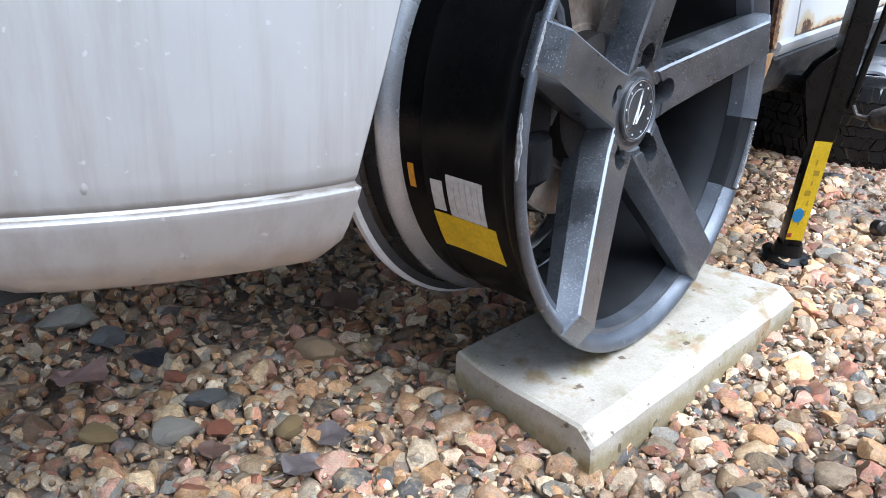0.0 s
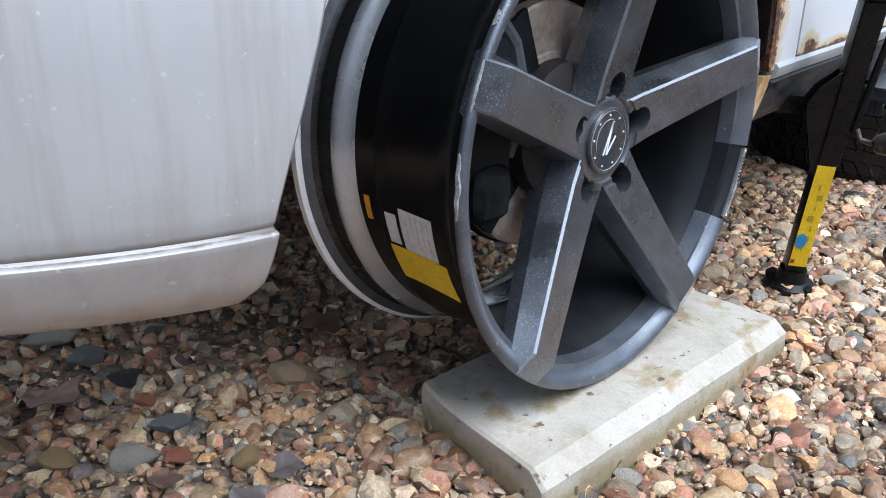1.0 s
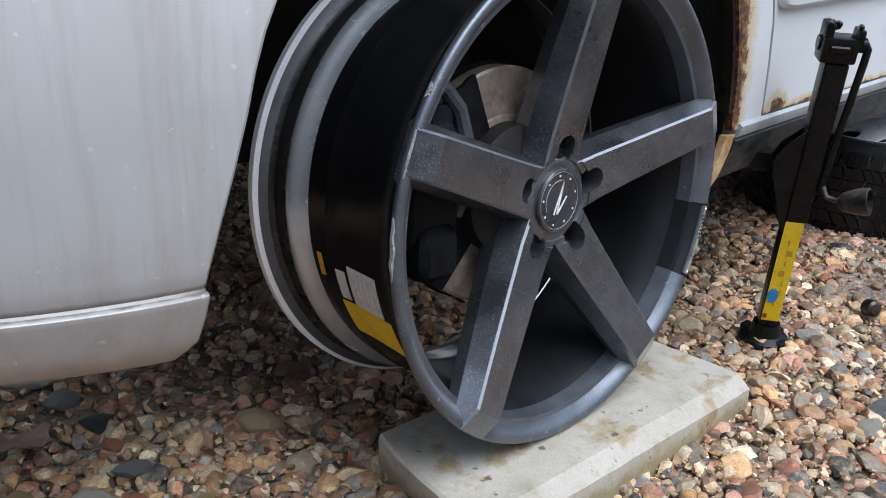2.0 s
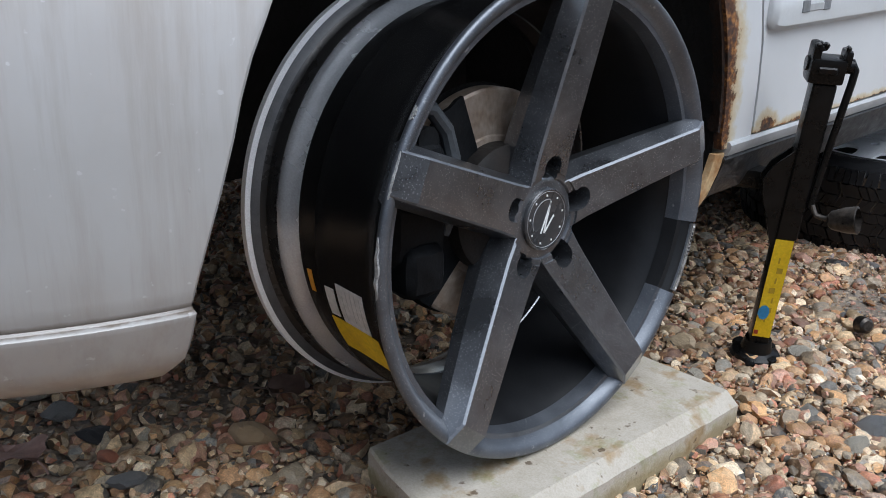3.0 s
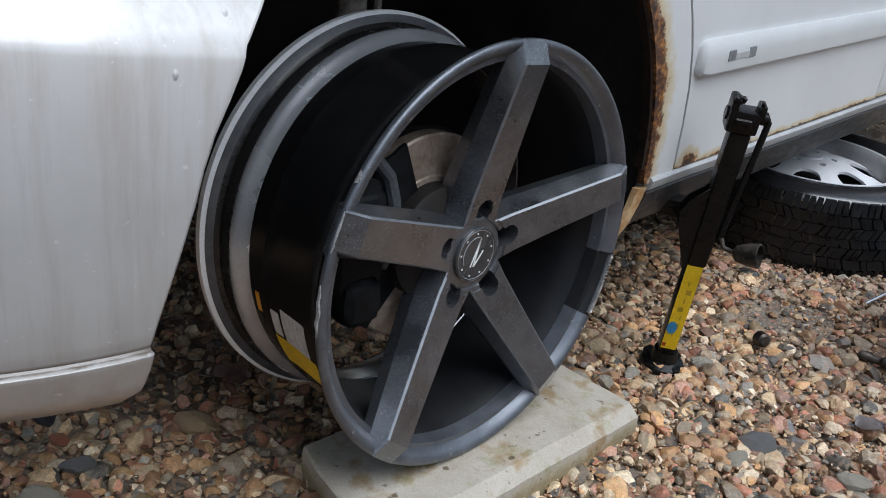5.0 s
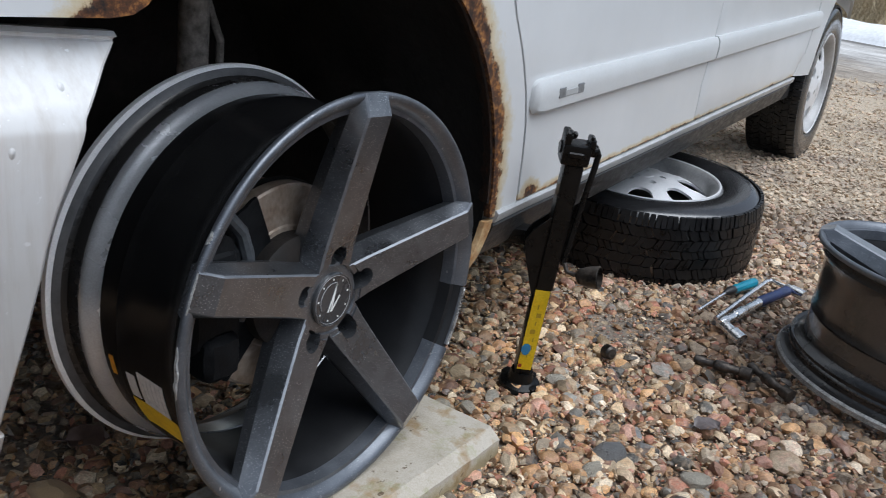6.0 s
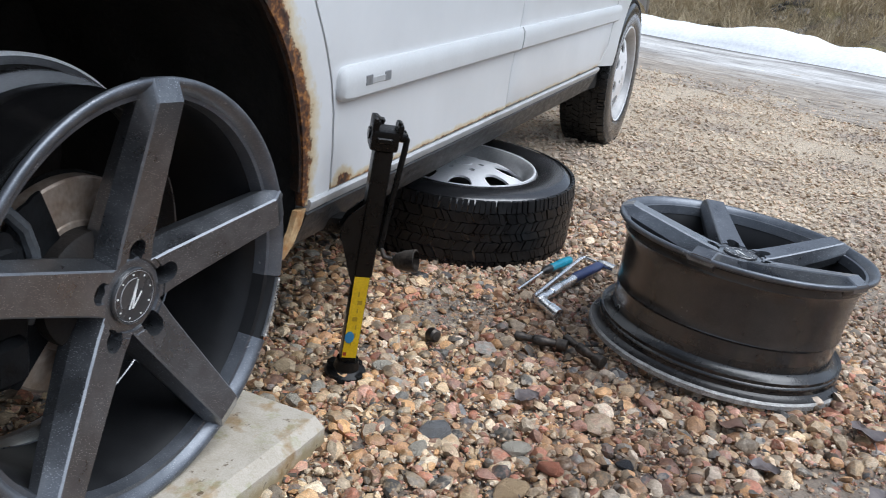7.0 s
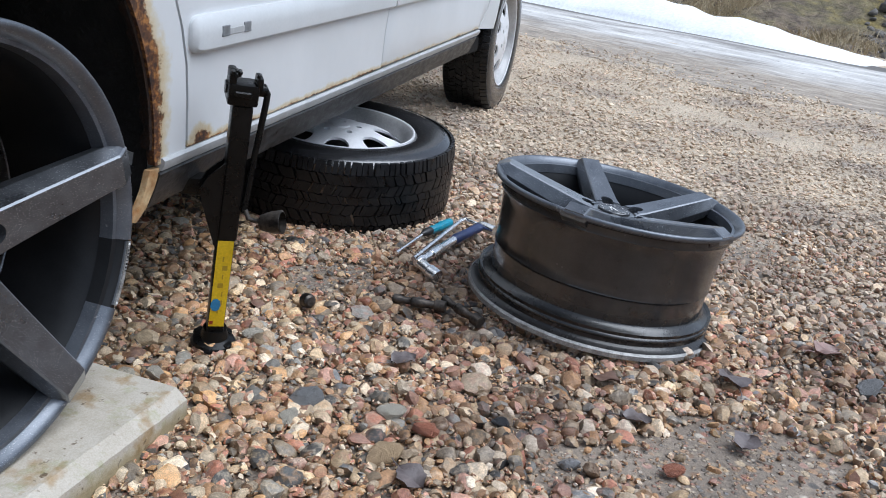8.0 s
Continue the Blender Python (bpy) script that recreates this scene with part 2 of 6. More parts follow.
M_RUSTDISC = mat("rusty_hub", (0.008, 0.007, 0.006), (0.022, 0.017, 0.014), 30, (0.6, 0.85), metal=0.2, bump=0.5)
M_RUBBER = mat("wet_tyre_rubber", (0.003, 0.003, 0.0034), (0.008, 0.008, 0.0085), 40, (0.22, 0.6), spec=0.4, bump=0.2, bscale=300)
M_SIDEWALL = mat("wet_tyre_sidewall", (0.012, 0.012, 0.013), (0.026, 0.026, 0.028), 9, (0.12, 0.26), bump=0.1, bscale=200, spec=1.0)
# alloy darkened to paint in the shade inside the rim
M_ALLOY_SHADED = mat("shaded_alloy", (0.36, 0.355, 0.35), (0.50, 0.495, 0.49), 14, (0.4, 0.6), metal=0.2, bump=0.1)
M_ALLOY = mat("silver_alloy", (0.70, 0.70, 0.71), (0.82, 0.82, 0.83), 14, (0.3, 0.45), metal=0.1, bump=0.05, grain=0.06)
M_UNDER = mat("dirty_underbody", (0.008, 0.0078, 0.0076), (0.032, 0.030, 0.028), 9, (0.7, 0.95), spec=0.25, bump=0.6, bscale=80, dist=0.006)
M_ROCKER = mat("dirty_rocker_panel", (0.003, 0.003, 0.003), (0.058, 0.058, 0.059), 26, (0.25, 0.7), bump=0.6, bscale=110, grain=0.6, stretch=(1, 1, 2.5))
M_SILL = mat("dirty_white_sill_paint", (0.34, 0.345, 0.345), (0.47, 0.475, 0.475), 18, (0.35, 0.5), bump=0.04, grain=0.08)
M_STRIP = mat("silver_white_trim", (0.52, 0.53, 0.53), (0.59, 0.60, 0.60), 5, (0.32, 0.42), bump=0.02, grain=0.03)
M_BADGE = mat("grey_badge", (0.16, 0.17, 0.18), (0.26, 0.27, 0.28), 60, (0.3, 0.5), metal=0.3)
M_SNOW = mat("old_snow", (0.86, 0.865, 0.875), (0.94, 0.945, 0.95), 4, (0.6, 0.8), bump=0.15, bscale=30, dist=0.02, grain=0.10, chips=0.45)
M_BLUEGRIP = mat("blue_grip_plastic", (0.015, 0.03, 0.10), (0.03, 0.05, 0.16), 30, (0.35, 0.5))
M_CYAN = mat("turquoise_grip_plastic", (0.01, 0.2, 0.3), (0.02, 0.28, 0.38), 30, (0.3, 0.45))


def concrete_mat():
    m, nt, n, b = nodes_of("old_concrete")
    big, fine = noise_of(nt, 9, 6, 0.7), noise_of(nt, 220, 4, 0.7)
    base = ramp_of(nt, big, [(0.3, (0.34, 0.295, 0.225)), (0.5, (0.45, 0.405, 0.335)), (0.7, (0.52, 0.48, 0.415))])
    stain = ramp_of(nt, noise_of(nt, 17, 4, 0.6), [(0.56, (1, 1, 1)), (0.68, (0.72, 0.58, 0.4))])
    spots = ramp_of(nt, noise_of(nt, 60, 3, 0.5), [(0.66, (1, 1, 1)), (0.72, (0.35, 0.3, 0.25))])
    moss = ramp_of(nt, noise_of(nt, 23, 5, 0.7), [(0.55, (1, 1, 1)), (0.75, (0.68, 0.74, 0.48))])
    col = base
    sand = ramp_of(nt, noise_of(nt, 420, 3, 0.6), [(0.35, (0.91, 0.90, 0.88)), (0.6, (1.04, 1.035, 1.03))])
    tc = n.new("ShaderNodeTexCoord")
    sep = n.new("ShaderNodeSeparateXYZ")
    nt.links.new(tc.outputs["Object"], sep.inputs[0])
    low = calc(nt, "ADD", calc(nt, "MULTIPLY", sep.outputs[2], 22.0), calc(nt, "SUBTRACT", noise_of(nt, 30, 5, 0.7), 0.5))
    algae = ramp_of(nt, low, [(-0.0, (0.66, 0.60, 0.42)), (0.25, (0.92, 0.90, 0.80)), (0.4, (1, 1, 1))])
    for k in (stain, spots, moss, sand, algae):
        col = mixed(nt, 1.0, col, k, "MULTIPLY")
    nt.links.new(col, b.inputs["Base Color"])
    b.inputs["Roughness"].default_value = 0.75
    bumped(nt, b, fine, 0.4, 0.002)
    return m


def paint_mat(name, kind):
    """White car paint with road film; kind: bumper (streaked, shading painted in by height), arch (rust round the wheel
    arch), door (rust at the lower edge).
    """
    m, nt, n, b = nodes_of(name)
    film = noise_of(nt, 4, 5, 0.6)
    base = ramp_of(nt, film, [(0.3, (0.652, 0.65, 0.643)), (0.7, (0.722, 0.72, 0.712))] if kind == "bumper" else [(0.3, (0.57, 0.58, 0.585)), (0.7, (0.64, 0.65, 0.655))])
    tc = n.new("ShaderNodeTexCoord")
    sep = n.new("ShaderNodeSeparateXYZ")
    nt.links.new(tc.outputs["Object"], sep.inputs[0])
    x, z = sep.outputs[0], sep.outputs[2]
    rough = 0.32
    if kind == "bumper":
        streak = ramp_of(nt, noise_of(nt, 11, 5, 0.7, (4.5, 4.5, 0.3)), [(0.44, (1, 1, 1)), (0.66, (0.87, 0.845, 0.82))])
        grime = ramp_of(nt, noise_of(nt, 7, 5, 0.65, (1, 1, 0.6)), [(0.35, (1, 1, 1)), (0.7, (0.91, 0.88, 0.85))])
        base = mixed(nt, 1.0, mixed(nt, 1.0, base, streak, "MULTIPLY"), grime, "MULTIPLY")
        groove = calc(nt, "ADD", z, calc(nt, "MULTIPLY", calc(nt, "ADD", x, 0.4825), 0.056))
        groove = calc(nt, "ADD", groove, calc(nt, "MULTIPLY", calc(nt, "SUBTRACT", noise_of(nt, 60, 4, 0.7), 0.5), 0.004))
        base = mixed(nt, 1.0, base, ramp_of(nt, calc(nt, "MULTIPLY", calc(nt, "SUBTRACT", groove, 0.30), 33.3), [(0.40, (1, 1, 1)), (0.44, (0.46, 0.40, 0.34)), (0.56, (0.56, 0.50, 0.44)), (0.68, (1, 1, 1))]), "MULTIPLY")
        chips = ramp_of(nt, noise_of(nt, 130, 2, 0.4), [(0.72, (0, 0, 0)), (0.76, (1, 1, 1))])
        base = mixed(nt, chips, base, (0.8, 0.8, 0.8))
        # road dirt low down, with light painted in: darker low, brightest above the crease
        dirt_shade_z = calc(nt, "ADD", z, calc(nt, "MULTIPLY", calc(nt, "SUBTRACT", noise_of(nt, 14, 4, 0.6), 0.5), 0.02))
        base = mixed(nt, 1.0, base, ramp_of(nt, dirt_shade_z, [(0.24, (0.60, 0.57, 0.545)), (0.34, (0.55, 0.54, 0.53)), (0.44, (0.62, 0.62, 0.62)), (0.52, (0.87, 0.875, 0.885)), (0.572, (1.05, 1.055, 1.06)), (0.582, (1.25, 1.26, 1.27))]), "MULTIPLY")
    else:
        wob = calc(nt, "MULTIPLY", calc(nt, "SUBTRACT", noise_of(nt, 40, 6, 0.8), 0.5), 0.05)
        wide = calc(nt, "MULTIPLY", calc(nt, "SUBTRACT", noise_of(nt, 9, 3, 0.6), 0.5), 0.055)
        if kind == "arch":
            dx, dz = calc(nt, "ADD", x, 0.03), calc(nt, "SUBTRACT", z, 0.38)
            d = calc(nt, "SUBTRACT", calc(nt, "SQRT", calc(nt, "ADD", calc(nt, "MULTIPLY", dx, dx), calc(nt, "MULTIPLY", dz, dz))), 0.394)
        else:
            d = calc(nt, "SUBTRACT", calc(nt, "SUBTRACT", z, calc(nt, "MULTIPLY", x, 0.042)), 0.3315)
            sx, sz = calc(nt, "SUBTRACT", x, 0.487), calc(nt, "MULTIPLY", calc(nt, "SUBTRACT", z, 0.356), 1.6)
            spot = calc(nt, "SUBTRACT", calc(nt, "SQRT", calc(nt, "ADD", calc(nt, "MULTIPLY", sx, sx), calc(nt, "MULTIPLY", sz, sz))), 0.020)
            d = calc(nt, "MINIMUM", calc(nt, "MULTIPLY", d, 2.2), spot)
        d = calc(nt, "ADD", calc(nt, "ADD", d, wob), wide)
        k = calc(nt, "MULTIPLY", d, 12.0 if kind == "arch" else 16.0)
        halo = ramp_of(nt, k, [(0.0, (0.50, 0.24, 0.07)), (0.07, (0.80, 0.58, 0.32)), (0.26, (0.92, 0.80, 0.58)), (0.42, (1, 1, 1))])
        base = mixed(nt, 1.0, base, halo, "MULTIPLY")
        rust = ramp_of(nt, noise_of(nt, 60, 5, 0.7), [(0.36, (0.012, 0.006, 0.004)), (0.50, (0.08, 0.029, 0.009)), (0.64, (0.34, 0.145, 0.035)), (0.74, (0.52, 0.27, 0.07))])
        mask = ramp_of(nt, k, [(0.09, (1, 1, 1)), (0.15, (0, 0, 0))] if kind == "arch" else [(0.03, (1, 1, 1)), (0.10, (0, 0, 0))])
        base = mixed(nt, mask, base, rust)
        nt.links.new(ramp_of(nt, k, [(0.0, (0.9,) * 3), (0.15, (0.32,) * 3)]), b.inputs["Roughness"])
        rough = None
    nt.links.new(base, b.inputs["Base Color"])
    if rough:
        b.inputs["Roughness"].default_value = rough
    b.inputs["Coat Weight"].default_value, b.inputs["Coat Roughness"].default_value = 0.8 if kind == "bumper" else 0.3, 0.15
    relief = noise_of(nt, 90, 4, 0.7)
    if kind == "bumper":
        # scattered water drops
        mp = n.new("ShaderNodeMapping")
        mp.inputs["Scale"].default_value = (1, 1, 0.6)
        vo = n.new("ShaderNodeTexVoronoi")
        vo.inputs["Scale"].default_value = 55
        nt.links.new(tc.outputs["Object"], mp.inputs[0])
        nt.links.new(mp.outputs[0], vo.inputs["Vector"])
        pick = n.new("ShaderNodeSeparateColor")
        nt.links.new(vo.outputs["Color"], pick.inputs[0])
        drop = calc(nt, "MULTIPLY", ramp_of(nt, vo.outputs["Distance"], [(0.03, (1, 1, 1)), (0.17, (0, 0, 0))]), calc(nt, "GREATER_THAN", pick.outputs[0], 0.86))
        relief = calc(nt, "ADD", calc(nt, "MULTIPLY", relief, 0.04), drop)
        bumped(nt, b, relief, 0.8, 0.0025)
    else:
        bumped(nt, b, relief, 0.03, 0.002)
    return m


M_CONCRETE = concrete_mat()
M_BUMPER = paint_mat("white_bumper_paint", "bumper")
M_ARCHPAINT = paint_mat("white_paint_rusty_arch", "arch")
M_DOORPAINT = paint_mat("white_paint_rusty_edge", "door")
M_RUSTLIP = mat("flaking_dark_rust", (0.004, 0.0035, 0.003), (0.04, 0.016, 0.006), 70, (0.75, 0.95), bump=0.9, bscale=140, dist=0.004)
M_FLANGE = mat("cream_rusty_flange", (0.30, 0.13, 0.035), (0.62, 0.48, 0.27), 26, (0.6, 0.85), bump=0.5, bscale=150)

# ---- plan: the car's own axes: u backwards along its side, out from its side ----
AZ = 58.5
CAR = pose(0.357, 1.014, 0, 0, 0, AZ)


def at(u, out, z=0.0):
    return CAR @ Vector((u, -out, z))


def ground_z(u):
    """The yard dips a little round the wheel and rises gently towards the road."""
    k = u - 0.7
    dip = min(max((1.0 - u) / 0.5, 0.0), 1.0)
    dip = 0.011 * dip * dip * (3 - 2 * dip)
    return 0.03 * (k + math.sqrt(k * k + 0.16)) / 2 - dip if u < 12 else 0.03 * (12 - 0.7)


# ---- building helpers ----
def finish(bm, name, material, parent=None, label="", smooth=True, m=None):
    bmesh.ops.recalc_face_normals(bm, faces=bm.faces)
    me = bpy.data.meshes.new(name)
    bm.to_mesh(me)
    bm.free()
    for mm in (material if isinstance(material, (list, tuple)) else [material]):
        me.materials.append(mm)
    if smooth:
        me.shade_smooth()
        me.set_sharp_from_angle(angle=radians(32 if smooth is True else smooth))
    ob = new(name, me)
    if parent is not None:
        ob.parent = parent
    if m is not None:
        ob.matrix_basis = m
    if label:
        ob["label"] = label
    return ob


def part(name, bm, material, parent, label="", m=None):
    return finish(bm, name, material, parent, label, True, m)


def thing(name, m, label, category, group=""):
    ob = new(name)
    ob.empty_display_size = 0.05
    ob.matrix_basis = m
    return tagged(ob, label, category, group)


def lathe(profile, n=96, closed=False, axis="z"):
    """Turns (r, h) pairs round the z axis."""
    bm = bmesh.new()
    rings = []
    for r, h in profile:
        if r < 1e-6:
            rings.append([bm.verts.new((0, 0, h))])
        else:
            rings.append([bm.verts.new((r * math.cos(2 * math.pi * i / n), r * math.sin(2 * math.pi * i / n), h)) for i in range(n)])
    pairs = list(zip(rings, rings[1:])) + ([(rings[-1], rings[0])] if closed else [])
    for a, b in pairs:
        for i in range(n):
            j = (i + 1) % n
            q = [a[i % len(a)], a[j % len(a)], b[j % len(b)], b[i % len(b)]]
            q = list(dict.fromkeys(q))
            if len(q) > 2:
                bm.faces.new(q)
    return bm


def box(cx, cy, cz, sx, sy, sz, bevel=0.0, seg=2):
    bm = bmesh.new()
    bmesh.ops.create_cube(bm, size=1, matrix=Matrix.Translation((cx, cy, cz)) @ Matrix.Diagonal((sx, sy, sz, 1)))
    if bevel:
        bmesh.ops.bevel(bm, geom=bm.edges[:], offset=bevel, segments=seg, profile=0.6, affect="EDGES")
    return bm


def tube(points, r, n=12, caps=True):
    """A round bar along points; r is one radius or one for each point."""
    bm = bmesh.new()
    pts = [Vector(p) for p in points]
    rad = r if isinstance(r, (list, tuple)) else [r] * len(pts)
    rings, ref = [], None
    for i, p in enumerate(pts):
        d = (pts[min(i + 1, len(pts) - 1)] - pts[max(i - 1, 0)]).normalized()
        if ref is None:
            ref = d.orthogonal().normalized()
        ref = (ref - d * ref.dot(d)).normalized()
        s = d.cross(ref)
        rings.append([bm.verts.new(p + rad[i] * (math.cos(2 * math.pi * k / n) * ref + math.sin(2 * math.pi * k / n) * s)) for k in range(n)])
    for a, b in zip(rings, rings[1:]):
        for k in range(n):
            bm.faces.new((a[k], a[(k + 1) % n], b[(k + 1) % n], b[k]))
    if caps:
        bm.faces.new(rings[0][::-1])
        bm.faces.new(rings[-1])
    return bm


def add(bm, other):
    """Joins another bmesh into bm."""
    me = bpy.data.meshes.new("tmp")
    other.to_mesh(me)
    other.free()
    bm.from_mesh(me)
    bpy.data.meshes.remove(me)
    return bm


def moved(bm, m):
    bmesh.ops.transform(bm, matrix=m, verts=bm.verts[:])
    return bm


def carve(bm, cutters):
    """bm minus the cutter bmeshes, as a new bmesh."""
    me = bpy.data.meshes.new("tmp")
    bmesh.ops.recalc_face_normals(bm, faces=bm.faces)
    bm.to_mesh(me)
    me.materials.append(M_RIM)
    me.materials.append(M_RIM_EDGE)
    ob = new("tmp", me)
    gone = [ob]
    for c in cutters:
        bmesh.ops.recalc_face_normals(c, faces=c.faces)
        cm = bpy.data.meshes.new("tmp")
        c.to_mesh(cm)
        c.free()
        co = new("tmp", cm)
        gone.append(co)
        mod = ob.modifiers.new("cut", "BOOLEAN")
        mod.operation, mod.solver, mod.object = "DIFFERENCE", "EXACT", co
    done = bpy.data.meshes.new_from_object(ob.evaluated_get(bpy.context.evaluated_depsgraph_get()))
    out = bmesh.new()
    out.from_mesh(done)
    bm.free()
    for o in gone:
        d = o.data
        bpy.data.objects.remove(o)
        bpy.data.meshes.remove(d)
    bpy.data.meshes.remove(done)
    return out


def panel(outline, outer, thick=0.012, xs=(), zs=(), bevel=0.003):
    """A sheet whose side view is the outline of (u, z) pairs; outer(u, z) tells how far it stands out."""
    bm = bmesh.new()
    bm.faces.new([bm.verts.new((u, 0, z)) for u, z in outline])
    for cuts, no in ((xs, (1, 0, 0)), (zs, (0, 0, 1))):
        for c in cuts:
            bmesh.ops.bisect_plane(bm, geom=bm.verts[:] + bm.edges[:] + bm.faces[:], plane_co=Vector(no) * c, plane_no=no)
    bmesh.ops.triangulate(bm, faces=[f for f in bm.faces if len(f.verts) > 4])
    front = bm.faces[:]
    ret = bmesh.ops.duplicate(bm, geom=front)
    dup = {k: v for k, v in ret["vert_map"].items()}
    rim = [e for e in bm.edges if e.is_boundary and e.verts[0] in dup and all(f in front for f in e.link_faces)]
    pairs = [(e.verts[0], e.verts[1]) for e in rim if e.verts[0] in dup and e.verts[1] in dup]
    backs = {v for v in ret["geom"] if isinstance(v, bmesh.types.BMVert)}
    pairs = [(a, b) for a, b in pairs if a not in backs]
    for v in bm.verts:
        v.co.y = -outer(v.co.x, v.co.z) + (thick if v in backs else 0)
    for a, b in pairs:
        bm.faces.new((a, b, dup[b], dup[a]))
    bmesh.ops.recalc_face_normals(bm, faces=bm.faces)
    if bevel:
        edges = [e for e in bm.edges if len(e.link_faces) == 2 and e.verts[0] not in backs and e.verts[1] not in backs and e.calc_face_angle() > 0.9]
        bmesh.ops.bevel(bm, geom=edges, offset=bevel, segments=2, profile=0.5, affect="EDGES", clamp_overlap=True)
    return bm


def sector(r0, r1, a0, a1, z0, z1, n=20, wave=0.0):
    """A flat ring sector between two angles, round the z axis."""
    bm = bmesh.new()
    rows = []
    for i in range(n + 1):
        a = radians(a0 + (a1 - a0) * i / n)
        q = r1 + wave * noise.noise((i * 0.7, 3, 1))
        rows.append([bm.verts.new((r * math.cos(a), r * math.sin(a), z)) for r, z in ((r0, z0), (r0, z1), (q, z1), (q, z0))])
    for a, b in zip(rows, rows[1:]):
        for k in range(4):
            bm.faces.new((a[k], a[(k + 1) % 4], b[(k + 1) % 4], b[k]))
    bm.faces.new(rows[0][::-1])
    bm.faces.new(rows[-1])
    return bm


def span(a, b, step):
    n = max(2, int(round((b - a) / step)) + 1)
    return [a + (b - a) * i / (n - 1) for i in range(n)]


def curve_of(pairs):
    """A smooth-enough piecewise line through (x, y) pairs."""
    xs, ys = zip(*pairs)
    return lambda x: float(np.interp(x, xs, ys))


# ---- the large structure ----
def strip_mesh(us, outs, height, noise_amp=0.0, freq=1.0):
    """A grid over the yard in the car's axes."""
    verts, faces = [], []
    for u in us:
        for o in outs:
            p = at(u, o)
            verts.append((p.x, p.y, height(u, o) + noise_amp * noise.noise((p.x * freq, p.y * freq, 3.1))))
    w = len(outs)
    for i in range(len(us) - 1):
        for j in range(w - 1):
            a = i * w + j
            faces.append((a, a + 1, a + w + 1, a + w))
    return verts, faces


def sheet(name, verts, faces, material, label, kind="structure", category=""):
    me = bpy.data.meshes.new(name)
    me.from_pydata(verts, [], faces)
    me.materials.append(material)
    me.shade_smooth()
    return tagged(new(name, me), label, category, "", kind)


def far_steps(near, far):
    return near + [near[-1] + (far - near[-1]) * (k / 14) ** 3 for k in range(1, 15)]


US = [-v for v in far_steps([0.7 + 0.0 * 1], 900)[:0:-1]] + span(-0.7, 9, 0.15) + far_steps([9], 900)[1:]
OS = [-v for v in far_steps([4], 900)[:0:-1]] + span(-4, 4, 0.16) + far_steps([4], 900)[1:]
gv, gf = strip_mesh(US, OS, lambda u, o: ground_z(u) - 0.0135, 0.008, 2.3)
ground = sheet("ground", gv, gf, M_DIRT, "wet sandy yard ground under loose gravel")

# unseen plain walls, added round the yard to hold back low sky light
M_SKYBLOCK = mat("grey_sky_block", (0.16, 0.16, 0.16), (0.25, 0.25, 0.25), 2, (0.7, 0.9), bump=0.4, bscale=30, stretch=(1, 1, 0.2))
for name, u, o, length, turn in (("wall_yard_side", -3.0, 6.5, 18.0, 0), ("wall_yard_front", -11.5, -1.5, 16.0, 90), ("wall_yard_far", -1.6, -2.7, 7.6, 0)):
    w = finish(box(0, 0, 0.75, length, 0.2, 1.9, 0.01), name, M_SKYBLOCK, None, "", True, pose(*at(u, o), 0, 0, AZ + turn))
    tagged(w, "unseen plain wall added to block low sky light", "", "", "structure")

# ---- the new wheel ----
SPOKE_TURN = 87.2


OUTER = [(0.2585, -0.0080), (0.2620, -0.0095), (0.2628, -0.0125), (0.2590, -0.0145), (0.2475, -0.017), (0.2460, -0.030), (0.2470, -0.034), (0.2420, -0.042),
         (0.2385, -0.060), (0.2345, -0.120), (0.2345, -0.1405), (0.2353, -0.1425), (0.2322, -0.147), (0.2320, -0.1755)]
RIDGE = [(0.2319, -0.1750), (0.2326, -0.1770), (0.2345, -0.1805), (0.2380, -0.1845), (0.2413, -0.1880), (0.2436, -0.1908), (0.2446, -0.1938), (0.2446, -0.1965), (0.2434, -0.1990)]
FLANGE = [(0.2434, -0.1985), (0.2415, -0.2040), (0.2415, -0.2220), (0.2460, -0.2265), (0.2565, -0.231),
          (0.2597, -0.233), (0.2597, -0.241), (0.2570, -0.243), (0.2480, -0.241), (0.2400, -0.228), (0.2320, -0.2065)]
INNER = [(0.2250, -0.1650), (0.2240, -0.070), (0.2355, -0.042), (0.2420, -0.030), (0.2480, -0.018), (0.2530, -0.010)]
INNER_RING = [(0.2252, -0.1648), (0.2236, -0.1665), (0.2240, -0.1720), (0.2275, -0.1900), (0.2300, -0.2050), (0.2318, -0.2068), (0.2380, -0.2270), (0.2405, -0.2285)]


